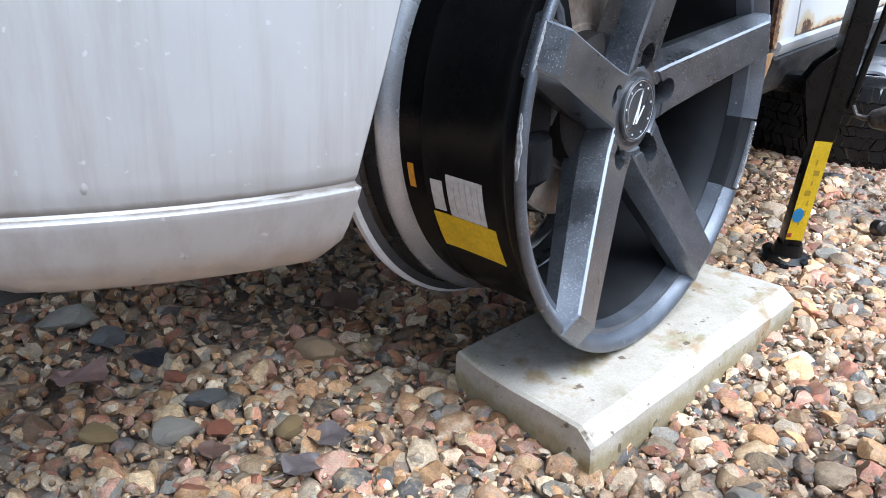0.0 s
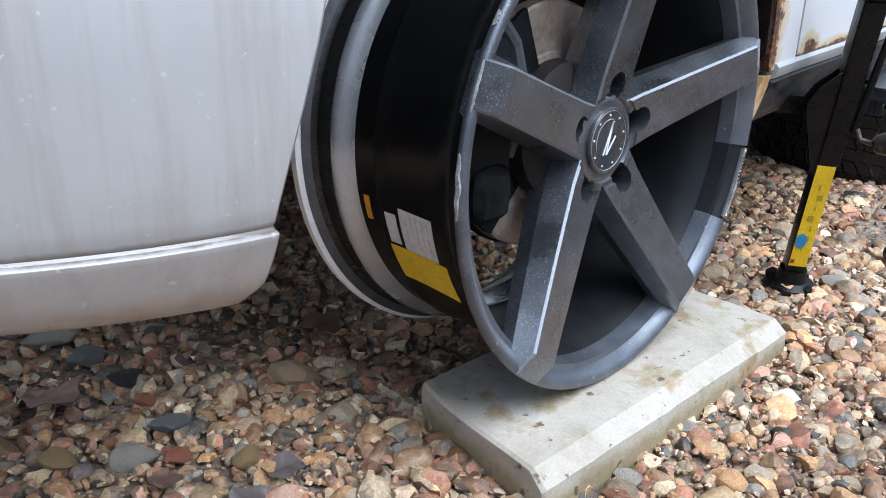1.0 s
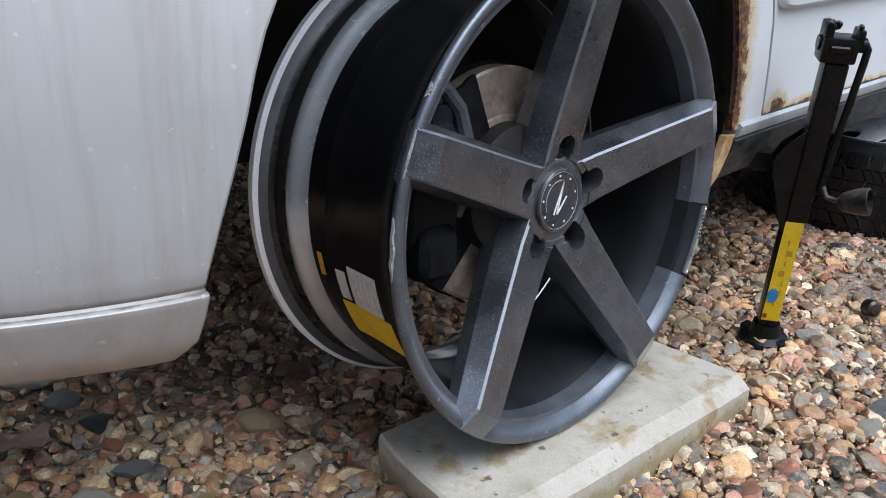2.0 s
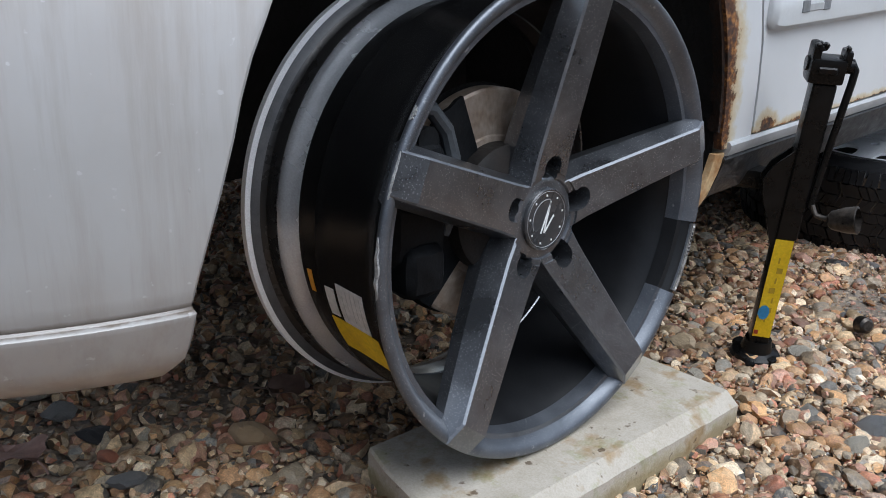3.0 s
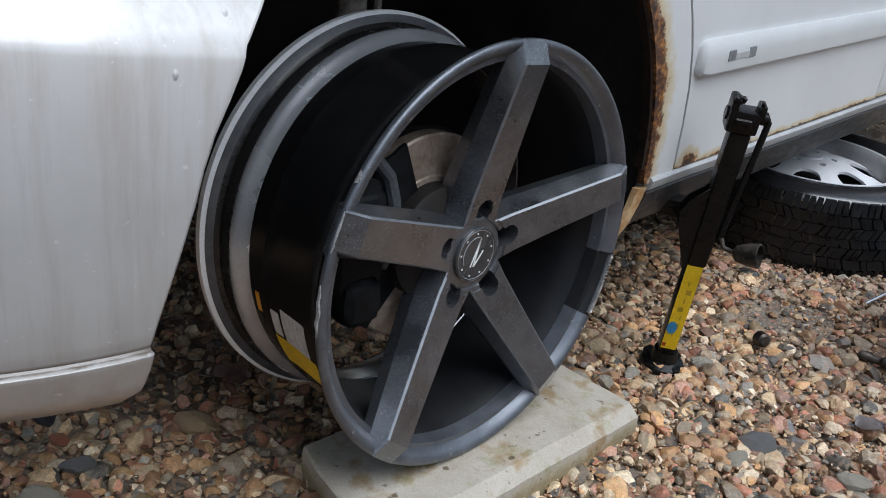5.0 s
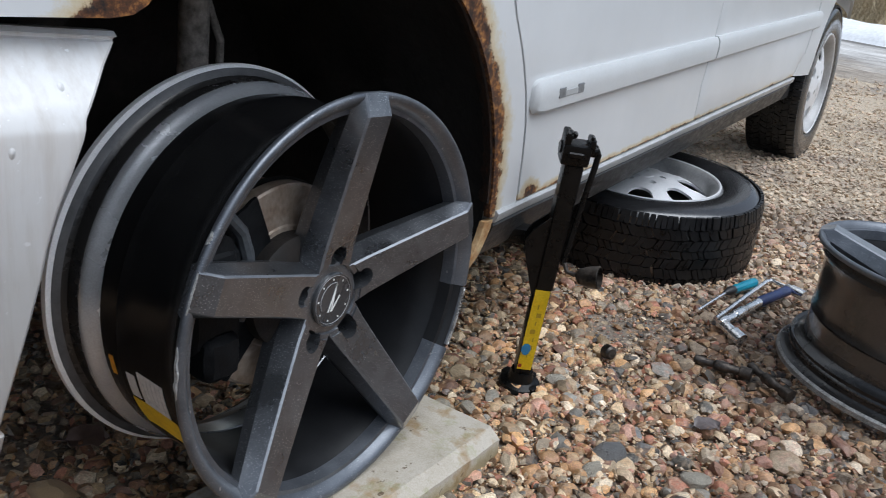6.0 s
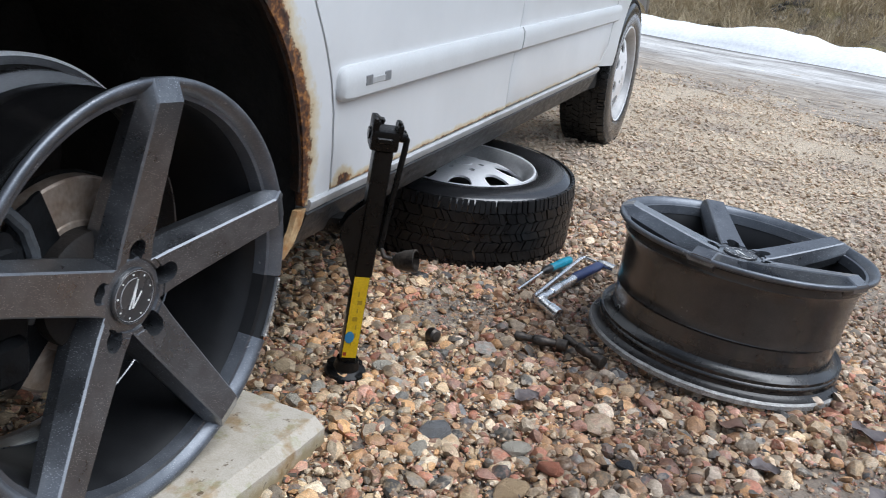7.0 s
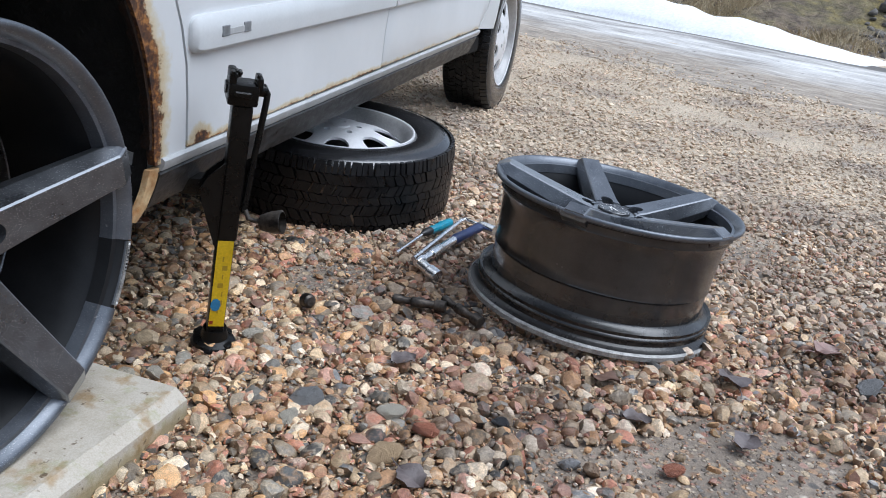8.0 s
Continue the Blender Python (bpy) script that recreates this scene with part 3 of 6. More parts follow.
def spoke_mesh():
    """One spoke along +x: a flat face that dips towards the hub, with a facet at the lip, bevelled sides and a deep back."""
    bm = bmesh.new()
    rows = [(0.024, -0.0410, 0.0290, 0.048), (0.066, -0.0350, 0.0268, 0.052), (0.110, -0.0248, 0.0252, 0.050), (0.160, -0.0128, 0.0236, 0.046),
            (0.205, -0.0020, 0.0222, 0.043), (0.2390, 0.0066, 0.0212, 0.040), (0.2640, -0.0028, 0.0206, 0.014)]
    rings = []
    for r, z, h, d in rows:
        sec = [(-h - 0.0004, z - 0.0025), (-h + 0.0019, z), (h - 0.0019, z), (h + 0.0004, z - 0.0025), (h + 0.0075, z - d * 0.6), (h + 0.004, z - d), (-h - 0.004, z - d), (-h - 0.0075, z - d * 0.6)]
        rings.append([bm.verts.new((math.sqrt(max(r * r - y * y, 0)) if r > 0.2 else r, y, zz)) for y, zz in sec])
    for a, b in zip(rings, rings[1:]):
        for i in range(8):
            bm.faces.new((a[i], a[(i + 1) % 8], b[(i + 1) % 8], b[i])).material_index = 1 if i in (0, 2) else 0
    bm.faces.new(rings[0][::-1])
    bm.faces.new(rings[-1])
    return bm


LIP = [(0.2590, -0.0148), (0.2632, -0.0120), (0.2645, -0.0088), (0.2643, -0.0060), (0.2630, -0.0040), (0.2605, -0.0030), (0.2575, -0.0034), (0.2545, -0.0050), (0.2515, -0.0076), (0.2488, -0.0108),
       (0.2462, -0.0150), (0.2438, -0.0205), (0.2418, -0.0270), (0.2400, -0.0350), (0.2374, -0.0350), (0.2400, -0.0170)]
LIP_CUT = (-31.0, -9.5)


def lip_mesh(cut):
    """The rolled front lip as a ring; with cut, its face is set back between the two angles of LIP_CUT, with a step at each end."""
    bm = bmesh.new()
    lo, hi = LIP_CUT
    turns = [(hi + (360 - hi + lo) * i / 150, 0.0) for i in range(151)] + [(lo + 360 + (hi - lo) * i / 10, 1.0) for i in range(11)]
    rows = []
    for a, deep in turns:
        ca, sa = math.cos(radians(a)), math.sin(radians(a))
        row = []
        for k, (r, z) in enumerate(LIP):
            if cut and 2 <= k <= 12:
                z, r = (min(z, -0.0062) - 0.0016, r + (0.0012 if k > 6 else 0.0)) if deep else (z, r)
            row.append(bm.verts.new((r * ca, r * sa, z)))
        rows.append((row, deep))
    n = len(LIP)
    for i, (a, da) in enumerate(rows):
        b, db = rows[(i + 1) % len(rows)]
        # the recess takes the shade-darkened tone, its end steps the highlight tone
        kind = 0 if not cut else 2 if da != db else (1 if da else 0)
        for k in range(n):
            bm.faces.new((a[k], a[(k + 1) % n], b[(k + 1) % n], b[k])).material_index = kind
    bmesh.ops.recalc_face_normals(bm, faces=bm.faces)
    return bm


def build_wheel(m, label):
    w = thing("alloy_wheel", m, label, "alloy wheel", "new five-spoke wheels")
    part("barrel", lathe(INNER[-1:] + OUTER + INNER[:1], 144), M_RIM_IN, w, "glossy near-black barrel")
    part("barrel_inside", lathe(INNER, 144), M_RIM_SHADED, w, "dull inside of the barrel, darkened for shade")
    part("inner_ring", lathe(INNER_RING, 144), M_RIM, w, "grey bead seat seen from inside")
    for k in range(5):
        a = radians(SPOKE_TURN + 72 * k)
        cut = [moved(lathe([(0, -0.2), (0.0134, -0.2), (0.0134, 0.02), (0, 0.02)], 28), Matrix.Translation((0.0585, 0, 0))),
               moved(lathe([(0, -0.051), (0.0132, -0.055), (0.0132, 0.02), (0, 0.02)], 28), Matrix.Translation((0.0500, 0, 0))),
               lathe([(0, -0.0450), (0.0440, -0.0450), (0.0462, -0.0405), (0.0520, -0.0398), (0.0550, -0.02), (0.0550, 0.02), (0, 0.02)], 64)]
        finish(moved(carve(spoke_mesh(), cut), Matrix.Rotation(a, 4, "Z")), "spoke", [M_RIM, M_RIM_EDGE], w, "", 20)
    hub = lathe([(0.0, -0.044), (0.0, -0.043), (0.0400, -0.043), (0.0440, -0.043), (0.0470, -0.0445), (0.0490, -0.052), (0.0560, -0.080), (0.0600, -0.098), (0.0, -0.098)][1:], 72)
    cuts = []
    for k in range(5):
        a = radians(SPOKE_TURN + 72 * k)
        cuts.append(moved(lathe([(0, -0.2), (0.0134, -0.2), (0.0134, 0.02), (0, 0.02)], 28), Matrix.Translation((0.0585 * math.cos(a), 0.0585 * math.sin(a), 0))))
    # the hub bore is closed by the cap
    part("hub", carve(hub, cuts), M_RIM, w)
    cap = part("centre_cap", lathe([(0, -0.0355), (0.0330, -0.0355), (0.0350, -0.0350), (0.0378, -0.0342), (0.0396, -0.0355), (0.0402, -0.0405), (0, -0.0405)], 64), M_CAP, w, "black round centre cap with a white slanted mark", Matrix.Translation((0, 0, -0.0040)) @ Matrix.Diagonal((0.885, 0.885, 1, 1)))
    part("cap_ring", lathe([(0.0352, -0.0352), (0.0357, -0.0343), (0.0362, -0.0350)], 64), M_GREYPRINT, cap)
    part("cap_arc", sector(0.0252, 0.0260, 75, 205, -0.0353, -0.0347), M_GREYPRINT, cap)
    mark = bmesh.new()
    for x, y, ln, tilt in ((-0.001, 0.003, 0.043, 66), (0.0015, 0.0025, 0.040, 74), (0.0055, -0.0065, 0.026, 50)):
        add(mark, moved(box(0, 0, 0, ln, 0.0023, 0.0006), Matrix.Translation((x, y, -0.0350)) @ Matrix.Rotation(radians(tilt), 4, "Z")))
    part("cap_mark", mark, M_WHITE, cap)
    dots = bmesh.new()
    for k in range(9):
        a = 2 * math.pi * (k + 0.3) / 9
        add(dots, box(0.0308 * math.cos(a), 0.0308 * math.sin(a), -0.0350, 0.0022, 0.0022, 0.0008))
    part("cap_dots", dots, M_WHITE, cap)
    return w


WHEEL = Matrix(((0.5243, 0, 0.8515, 0.3568), (0.8515, 0, -0.5243, 1.0138), (0, 1, 0, 0.2998 + 0.003), (0, 0, 0, 1)))
wheel = build_wheel(WHEEL, "gunmetal five-spoke alloy wheel standing on a concrete slab")
n2 = Vector((0.072, -0.017, 1)).normalized()
x2 = Vector((1, 0, -0.072)).normalized()
y2 = n2.cross(x2)
base2 = Vector((1.400, 1.588, 0.020))
top2 = base2 + n2 * 0.243
W2 = Matrix(((x2.x, y2.x, n2.x, top2.x), (x2.y, y2.y, n2.y, top2.y), (x2.z, y2.z, n2.z, top2.z), (0, 0, 0, 1))) @ pose(0, 0, 0, 0, 0, 208.8) @ Matrix.Diagonal((0.98, 0.98, 1.05, 1))
wheel_b = copy_thing(wheel, W2)
for w, m_edge, text in ((wheel, M_LIPRAW, "scuffed bright inner flange edge"), (wheel_b, M_LIPGREY, "dusty grey inner flange edge")):
    wide = 1.0 if w is wheel else 1.05
    finish(lip_mesh(w is wheel), "front_lip", [M_RIM_LIP, M_RIM_SHADED, M_RIM_EDGE], w, "rolled front lip", 40)
    part("inner_flange", lathe([(r * wide, z) for r, z in FLANGE], 144, closed=True), M_FLNG_DARK, w, "stepped inner flange with its shade in the dark tone")
    part("flange_step", lathe([(r * wide, z) for r, z in ((0.2562, -0.2292), (0.2530, -0.2284), (0.2495, -0.2270), (0.2470, -0.2257), (0.2466, -0.2270))], 144), M_STEP if w is wheel else M_FLNG_DARK, w, "thin step of the flange")
    part("flange_ridge", lathe(RIDGE if w is wheel else RIDGE[:1] + [(0.2319 + (r - 0.2319) * 1.96, z - 0.0155) for r, z in RIDGE], 144), M_FLNG if w is wheel else M_RIDGE_WET, w, "bright grey bead ridge" if w is wheel else "wet gunmetal bead ridge")
    part("inner_edge", lathe([(r * wide, z) for r, z in ((0.2570, -0.2432), (0.2602, -0.2420), (0.2605, -0.2335), (0.2560, -0.2295), (0.2555, -0.2315), (0.2592, -0.2342), (0.2590, -0.2410))], 144, closed=True), m_edge, w, text)
# narrow plate with print in the lip's recess
lip_plate = part("lip_plate", sector(0.2580, 0.2634, LIP_CUT[0] + 1.0, LIP_CUT[1] - 0.7, -0.0085, -0.0038, 24), M_LIPGREY, wheel, "narrow light grey plate with worn print")
part("plate_rim", sector(0.2556, 0.2564, LIP_CUT[0] + 1.0, LIP_CUT[1] - 0.7, -0.010, -0.0054, 24), M_RIM_EDGE, lip_plate)
bars = bmesh.new()
for k, long in enumerate((0.0030, 0.0022, 0.0034, 0.0016, 0.0030, 0.0026, 0.0014)):
    add(bars, moved(box(0, 0, 0, 0.0030, long, 0.0005), Matrix.Rotation(radians(LIP_CUT[1] - 3.4 - 1.05 * k), 4, "Z") @ Matrix.Translation((0.2607, 0, -0.0036))))
part("plate_print", bars, M_CAP, lip_plate, "small worn dark print")
for a0 in (LIP_CUT[0] + 1.7, LIP_CUT[1] - 1.5):
    part("plate_pin", lathe([(0, 0.0010), (0.0013, 0.0008), (0.0018, 0.0), (0.0018, -0.001), (0, -0.001)], 12), M_WHITE, lip_plate, "", Matrix.Rotation(radians(a0), 4, "Z") @ Matrix.Translation((0.2607, 0, -0.0036)))
# the lying wheel's barrel is lighter and browner than the standing wheel's
M_BARREL_BROWN = mat("wet_brown_barrel", (0.022, 0.020, 0.0185), (0.042, 0.038, 0.035), 9, (0.14, 0.3), spec=0.6, bump=0.05, bscale=400, coat=0.3)
for child in wheel_b.children:
    if child.name.split(".")[0] == "barrel":
        child.data = child.data.copy()
        child.data.materials[0] = M_BARREL_BROWN
        child["label"] = "wet black-brown barrel"
tagged(wheel_b, "gunmetal five-spoke alloy wheel lying face up on gravel")


def barrel_patch(a0, a1, d0, d1, r=0.2340, skew=0.0, n=8, nd=5, lift=0.0):
    """A label on the barrel between two angles and two depths; skew: shift of the depth along the angle."""
    bm = bmesh.new()
    prof = curve_of([(0.034, 0.2470), (0.042, 0.2420), (0.060, 0.2385), (0.120, 0.2345), (0.1405, 0.2345), (0.1425, 0.2353), (0.147, 0.2322), (0.1755, 0.2320), (0.190, 0.2432)])
    for layer in (0.0006 + lift, 0.0001 + lift):
        g = []
        for i in range(n + 1):
            f = i / n
            a = radians(a0 + (a1 - a0) * f)
            row = []
            for j in range(nd + 1):
                dd = d0 + (d1 - d0) * j / nd + skew * f
                rr = prof(dd) + layer
                row.append(bm.verts.new((rr * math.cos(a), rr * math.sin(a), -dd)))
            g.append(row)
        for i in range(n):
            for j in range(nd):
                bm.faces.new((g[i][j], g[i + 1][j], g[i + 1][j + 1], g[i][j + 1]))
    return bm


paper = part("paper_label", barrel_patch(189.8, 201.0, 0.068, 0.115), M_LABEL, wheel, "white paper label with faint grey print")
prints = bmesh.new()
for k, (a0, a1) in enumerate(((190.8, 199.8), (190.8, 197.5), (190.8, 199.2), (190.8, 195.5), (192.5, 199.8))):
    add(prints, barrel_patch(a0, a1, 0.0735 + 0.0078 * k, 0.0750 + 0.0078 * k, n=6, nd=1, lift=0.0003))
part("label_print", prints, M_FAINT, paper)
part("small_label", barrel_patch(192.0, 200.3, 0.121, 0.136), M_LABEL, wheel, "narrow white paper label")
part("yellow_label", barrel_patch(201.2, 212.5, 0.058, 0.139), M_YELLOW, wheel, "yellow paper label with torn corner")
part("orange_sticker", barrel_patch(189.5, 196.0, 0.159, 0.167), M_ORANGE, wheel, "small oval orange sticker")


def build_slab():
    """A worn concrete kerb slab with a chamfered long edge, one end sawn askew."""
    bm = bmesh.new()
    L, Wd = 0.488, 0.212
    sec = [(-Wd / 2, -0.026), (-Wd / 2, 0.030), (-Wd / 2 + 0.006, 0.0365), (-Wd / 4, 0.037), (0.0, 0.037), (Wd / 4, 0.037), (Wd / 2 - 0.020, 0.037),
           (Wd / 2 - 0.0005, 0.0225), (Wd / 2, 0.0), (Wd / 2, -0.026)]
    xs = [-L / 2, -L / 2 + 0.0035] + span(-L / 2 + 0.012, L / 2 - 0.012, 0.012) + [L / 2 - 0.0035, L / 2]
    rings = []
    for i, x in enumerate(xs):
        end = 1.0 if i in (0, len(xs) - 1) else 0.0
        ring = []
        for y, z in sec:
            f = max(0.0, x / (L / 2))
            corner = 0.022 * max(0.0, -y / (Wd / 2) - 0.75) / 0.25 * (x > L / 2 - 0.015)
            nz = noise.noise((x * 38, y * 38, z * 38)) * 0.0016 + noise.noise((x * 9, y * 9 + 4, z * 9)) * 0.0022
            chip = -0.0035 * max(0.0, noise.noise((x * 60, 2.0, 1.0)) - 0.25) * (y > Wd / 2 - 0.02) * (z > 0.02)
            px = x - f * 0.026 * (0.5 - y / Wd) - corner * 0.4
            ring.append(bm.verts.new((px, y + nz + (0.002 * end if y < 0 else -0.002 * end), z + nz * 0.5 + chip - (0.003 * end if z > 0.02 else 0.0))))
        rings.append(ring)
    for a, b in zip(rings, rings[1:]):
        for k in range(len(sec)):
            bm.faces.new((a[k], a[(k + 1) % len(sec)], b[(k + 1) % len(sec)], b[k]))
    bm.faces.new(rings[0][::-1])
    bm.faces.new(rings[-1])
    return bm


def lip_scuff(a0, a1, seed, low, high, out=0.0):
    """Ragged bare metal along the outer edge of the lip, between two heights of the edge."""
    bm = bmesh.new()
    prev = None
    for i in range(41):
        a = radians(a0 + (a1 - a0) * i / 40)
        f = math.sin(math.pi * min(1.0, max(0.0, i / 40))) ** 0.4
        lo = low - 0.0008 * f * noise.noise((i * 0.16, seed, 4))
        hi = lo + max(0.0006, (high - low) * f * (0.85 + 0.35 * noise.noise((i * 0.13, seed, 0)) + 0.12 * noise.noise((i * 0.6, seed, 3))))
        burr = out * f * max(0.0, 0.5 + noise.noise((i * 0.12, seed, 9)))
        pts = [(0.2650 + burr - 0.3 * max(0.0, z + 0.0050), z) for z in (lo, (lo + hi) / 2, hi)]
        row = [bm.verts.new((r * math.cos(a), r * math.sin(a), z)) for r, z in pts] + [bm.verts.new(((r - 0.0016 - burr) * math.cos(a), (r - 0.0016 - burr) * math.sin(a), z)) for r, z in pts[::-1]]
        if prev:
            for k in range(6):
                bm.faces.new((prev[k], prev[(k + 1) % 6], row[(k + 1) % 6], row[k]))
        prev = row
    return bm


for a0, a1, seed, low, high, out in ((171.5, 184, 1, -0.0090, -0.0045, 0.0016), (155.0, 164.2, 5, -0.0048, -0.0024, 0.0), (146, 149, 7, -0.009, -0.004, 0.0)):
    part("lip_scuff", lip_scuff(a0, a1, seed, low, high, out), M_SCUFF, wheel, "scraped bare metal on the lip")

slab = finish(build_slab(), "concrete_slab", M_CONCRETE, None, "", 22, pose(*at(0.038, -0.036, 0.0), 0, 0, AZ - 2.4 + 180))
tagged(slab, "worn pale concrete kerb slab lying on gravel under the wheel", "concrete slab")

# ---- the car ----
car = thing("car", CAR, "old white car with rusty wheel arches, jacked up at the front", "car")
arch_r = curve_of([(-20, 0.386), (0, 0.386), (30, 0.378), (60, 0.375), (90, 0.375), (120, 0.365), (140, 0.356), (160, 0.385), (172, 0.41), (190, 0.42)])


def arch_point(deg, grow=0.0):
    r = arch_r(deg) + grow
    return (-0.03 + r * math.cos(radians(deg)), 0.38 + r * math.sin(radians(deg)))


def side_out(u, z):
    """How far the body side stands out, by height; the nose curves in."""
    zl = z - 0.042 * (u - 0.44)
    o = curve_of([(0.25, -0.060), (0.34, -0.033), (0.45, -0.032), (0.60, -0.030), (0.78, -0.038), (0.95, -0.075), (1.0, -0.10)])(zl)
    return o - (0.55 * max(0.0, -0.45 - u)) ** 1.6 - 0.006 * max(0, u - 2.2) ** 2 - 0.42 * max(0.0, u - 3.2) ** 1.5


def bumper_out(u, z):
    o = curve_of([(0.240, -0.140), (0.247, -0.092), (0.256, -0.068), (0.272, -0.049), (0.292, -0.039), (0.300, -0.0358), (0.306, -0.0334), (0.3095, -0.0322), (0.3108, -0.0321), (0.3118, -0.0332), (0.3130, -0.0375),
                  (0.3150, -0.0392), (0.3175, -0.0378), (0.3205, -0.0362), (0.332, -0.0345), (0.40, -0.031), (0.47, -0.029), (0.535, -0.025), (0.558, -0.0235), (0.566, -0.0240), (0.574, -0.0275), (0.60, -0.043), (0.628, -0.0595), (0.632, -0.062), (0.6335, -0.0655), (0.6355, -0.0655), (0.637, -0.063), (0.641, -0.068)])(z + 0.07 * (u + 0.42))
    f = max(0.0, -0.44 - u)
    return o - 1.15 * f * f - 0.05 * f


edge = [(-0.475, 0.243), (-0.452, 0.247), (-0.436, 0.254), (-0.428, 0.263), (-0.4225, 0.276), (-0.4205, 0.294), (-0.420, 0.312), (-0.419, 0.325), (-0.394, 0.397), (-0.380, 0.44), (-0.367, 0.49), (-0.342, 0.547), (-0.334, 0.573), (-0.319, 0.589), (-0.298, 0.615), (-0.277, 0.637), (-0.275, 0.662)]
bz = [0.247, 0.256, 0.264, 0.272, 0.282, 0.292, 0.3, 0.306, 0.3095, 0.3108, 0.3118, 0.3130, 0.3150, 0.3175, 0.3205, 0.332, 0.36, 0.4, 0.44, 0.47, 0.5, 0.53, 0.555, 0.562, 0.566, 0.570, 0.574, 0.582, 0.60, 0.615]


def bumper_sheet():
    """The bumper's side, row by row along its height, up to the arch edge."""
    bm = bmesh.new()
    zs = [0.243] + bz + [0.628, 0.632, 0.6335, 0.6355, 0.637, 0.641]
    lim = curve_of([(z, u) for u, z in edge])
    # the moulded line rises less towards the front than the bumper's edges
    sink = curve_of([(0.24, 0.0), (0.262, 0.0), (0.300, 1.0), (0.325, 1.0), (0.45, 0.0), (0.66, 0.0)])
    droop = curve_of([(0.24, 1.0), (0.256, 0.9), (0.295, 0.0), (0.66, 0.0)])
    grid = []
    for back in (0, 1):
        g = []
        for z in zs:
            row = []
            for i in range(25):
                f = i / 24
                u = -0.74 + (lim(z) + 0.74) * (1 - (1 - f) ** 1.5)
                zz = z - 0.07 * (u + 0.42)
                o = bumper_out(u, zz)
                zz -= sink(z) * (0.0035 - 0.014 * (u + 0.42)) + droop(z) * max(0.0, 0.012 + 0.0375 * (u + 0.42))
                if i == 24 and not back:
                    o -= 0.002
                row.append(bm.verts.new((u, -o + 0.016 * back, zz)))
            g.append(row)
        grid.append(g)
        for a, b in zip(g, g[1:]):
            for i in range(24):
                bm.faces.new((a[i], a[i + 1], b[i + 1], b[i]))
    f, b = grid
    for i in range(24):
        bm.faces.new((f[0][i], f[0][i + 1], b[0][i + 1], b[0][i]))
        bm.faces.new((f[-1][i], f[-1][i + 1], b[-1][i + 1], b[-1][i]))
    for k in range(len(zs) - 1):
        for i in (0, 24):
            bm.faces.new((f[k][i], f[k + 1][i], b[k + 1][i], b[k][i]))
    return bm


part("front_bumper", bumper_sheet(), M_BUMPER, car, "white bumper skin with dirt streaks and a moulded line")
arch = [arch_point(d) for d in range(-4, 128, 4)]
seam = [(0.441, 0.349), (0.440, 0.42), (0.435, 0.475), (0.420, 0.53), (0.400, 0.575), (0.362, 0.647), (0.335, 0.72), (0.320, 0.80), (0.315, 0.95)]
fender_line = [(0.360, 0.336), *arch, (-0.258, 0.668), (-0.268, 0.657), (-0.283, 0.6490), (-0.305, 0.6465), (-0.40, 0.6485), (-0.50, 0.656), (-0.72, 0.674), (-0.72, 0.80), (-0.55, 0.86), (0.0, 0.91)] + [(u - 0.003, z) for u, z in seam[::-1]] + [(0.438, 0.336)]
part("front_fender", panel(fender_line, side_out, 0.012, span(-1.0, 0.4, 0.1), span(0.4, 0.9, 0.05)), M_ARCHPAINT, car, "white front fender with rusted wheel arch edge")
door = [(u + 0.003, z) for u, z in seam] + [(1.36, 0.99), (1.36, 0.70), (1.345, 0.6), (1.318, 0.48), (1.315, 0.389)]
part("front_door", panel(door, side_out, 0.012, span(0.45, 1.3, 0.1), span(0.4, 0.95, 0.05)), M_DOORPAINT, car, "white front door, rusty along its lower edge")
rdoor = [(1.321, 0.389), (1.324, 0.48), (1.351, 0.6), (1.366, 0.70), (1.366, 0.99), (2.40, 1.03), (2.55, 0.80), (2.45, 0.50), (2.34, 0.431)]
part("rear_door", panel(rdoor, side_out, 0.012, span(1.4, 2.5, 0.15), span(0.45, 1.0, 0.06)), M_DOORPAINT, car, "white rear door")
rarch = [(2.99 + 0.36 * math.cos(radians(a)), 0.385 + 0.36 * math.sin(radians(a))) for a in range(175, 36, -8)]
quarter = [(2.346, 0.431), (2.455, 0.50), (2.556, 0.80), (2.41, 1.03), (3.6, 1.05), (3.9, 0.95), (3.9, 0.70), (3.36, 0.63)] + rarch[::-1]
part("rear_quarter", panel(quarter, side_out, 0.012, span(2.4, 3.8, 0.15), span(0.5, 1.0, 0.08)), M_STRIP, car, "white rear quarter panel")


# dark strip laid behind the seam in place of the gap's own shade
part("door_seal", tube([(u, -side_out(u, z) + 0.020, z) for u, z in seam], 0.009, 8), M_UNDER, car, "dark strip standing in for the door gap's shade")


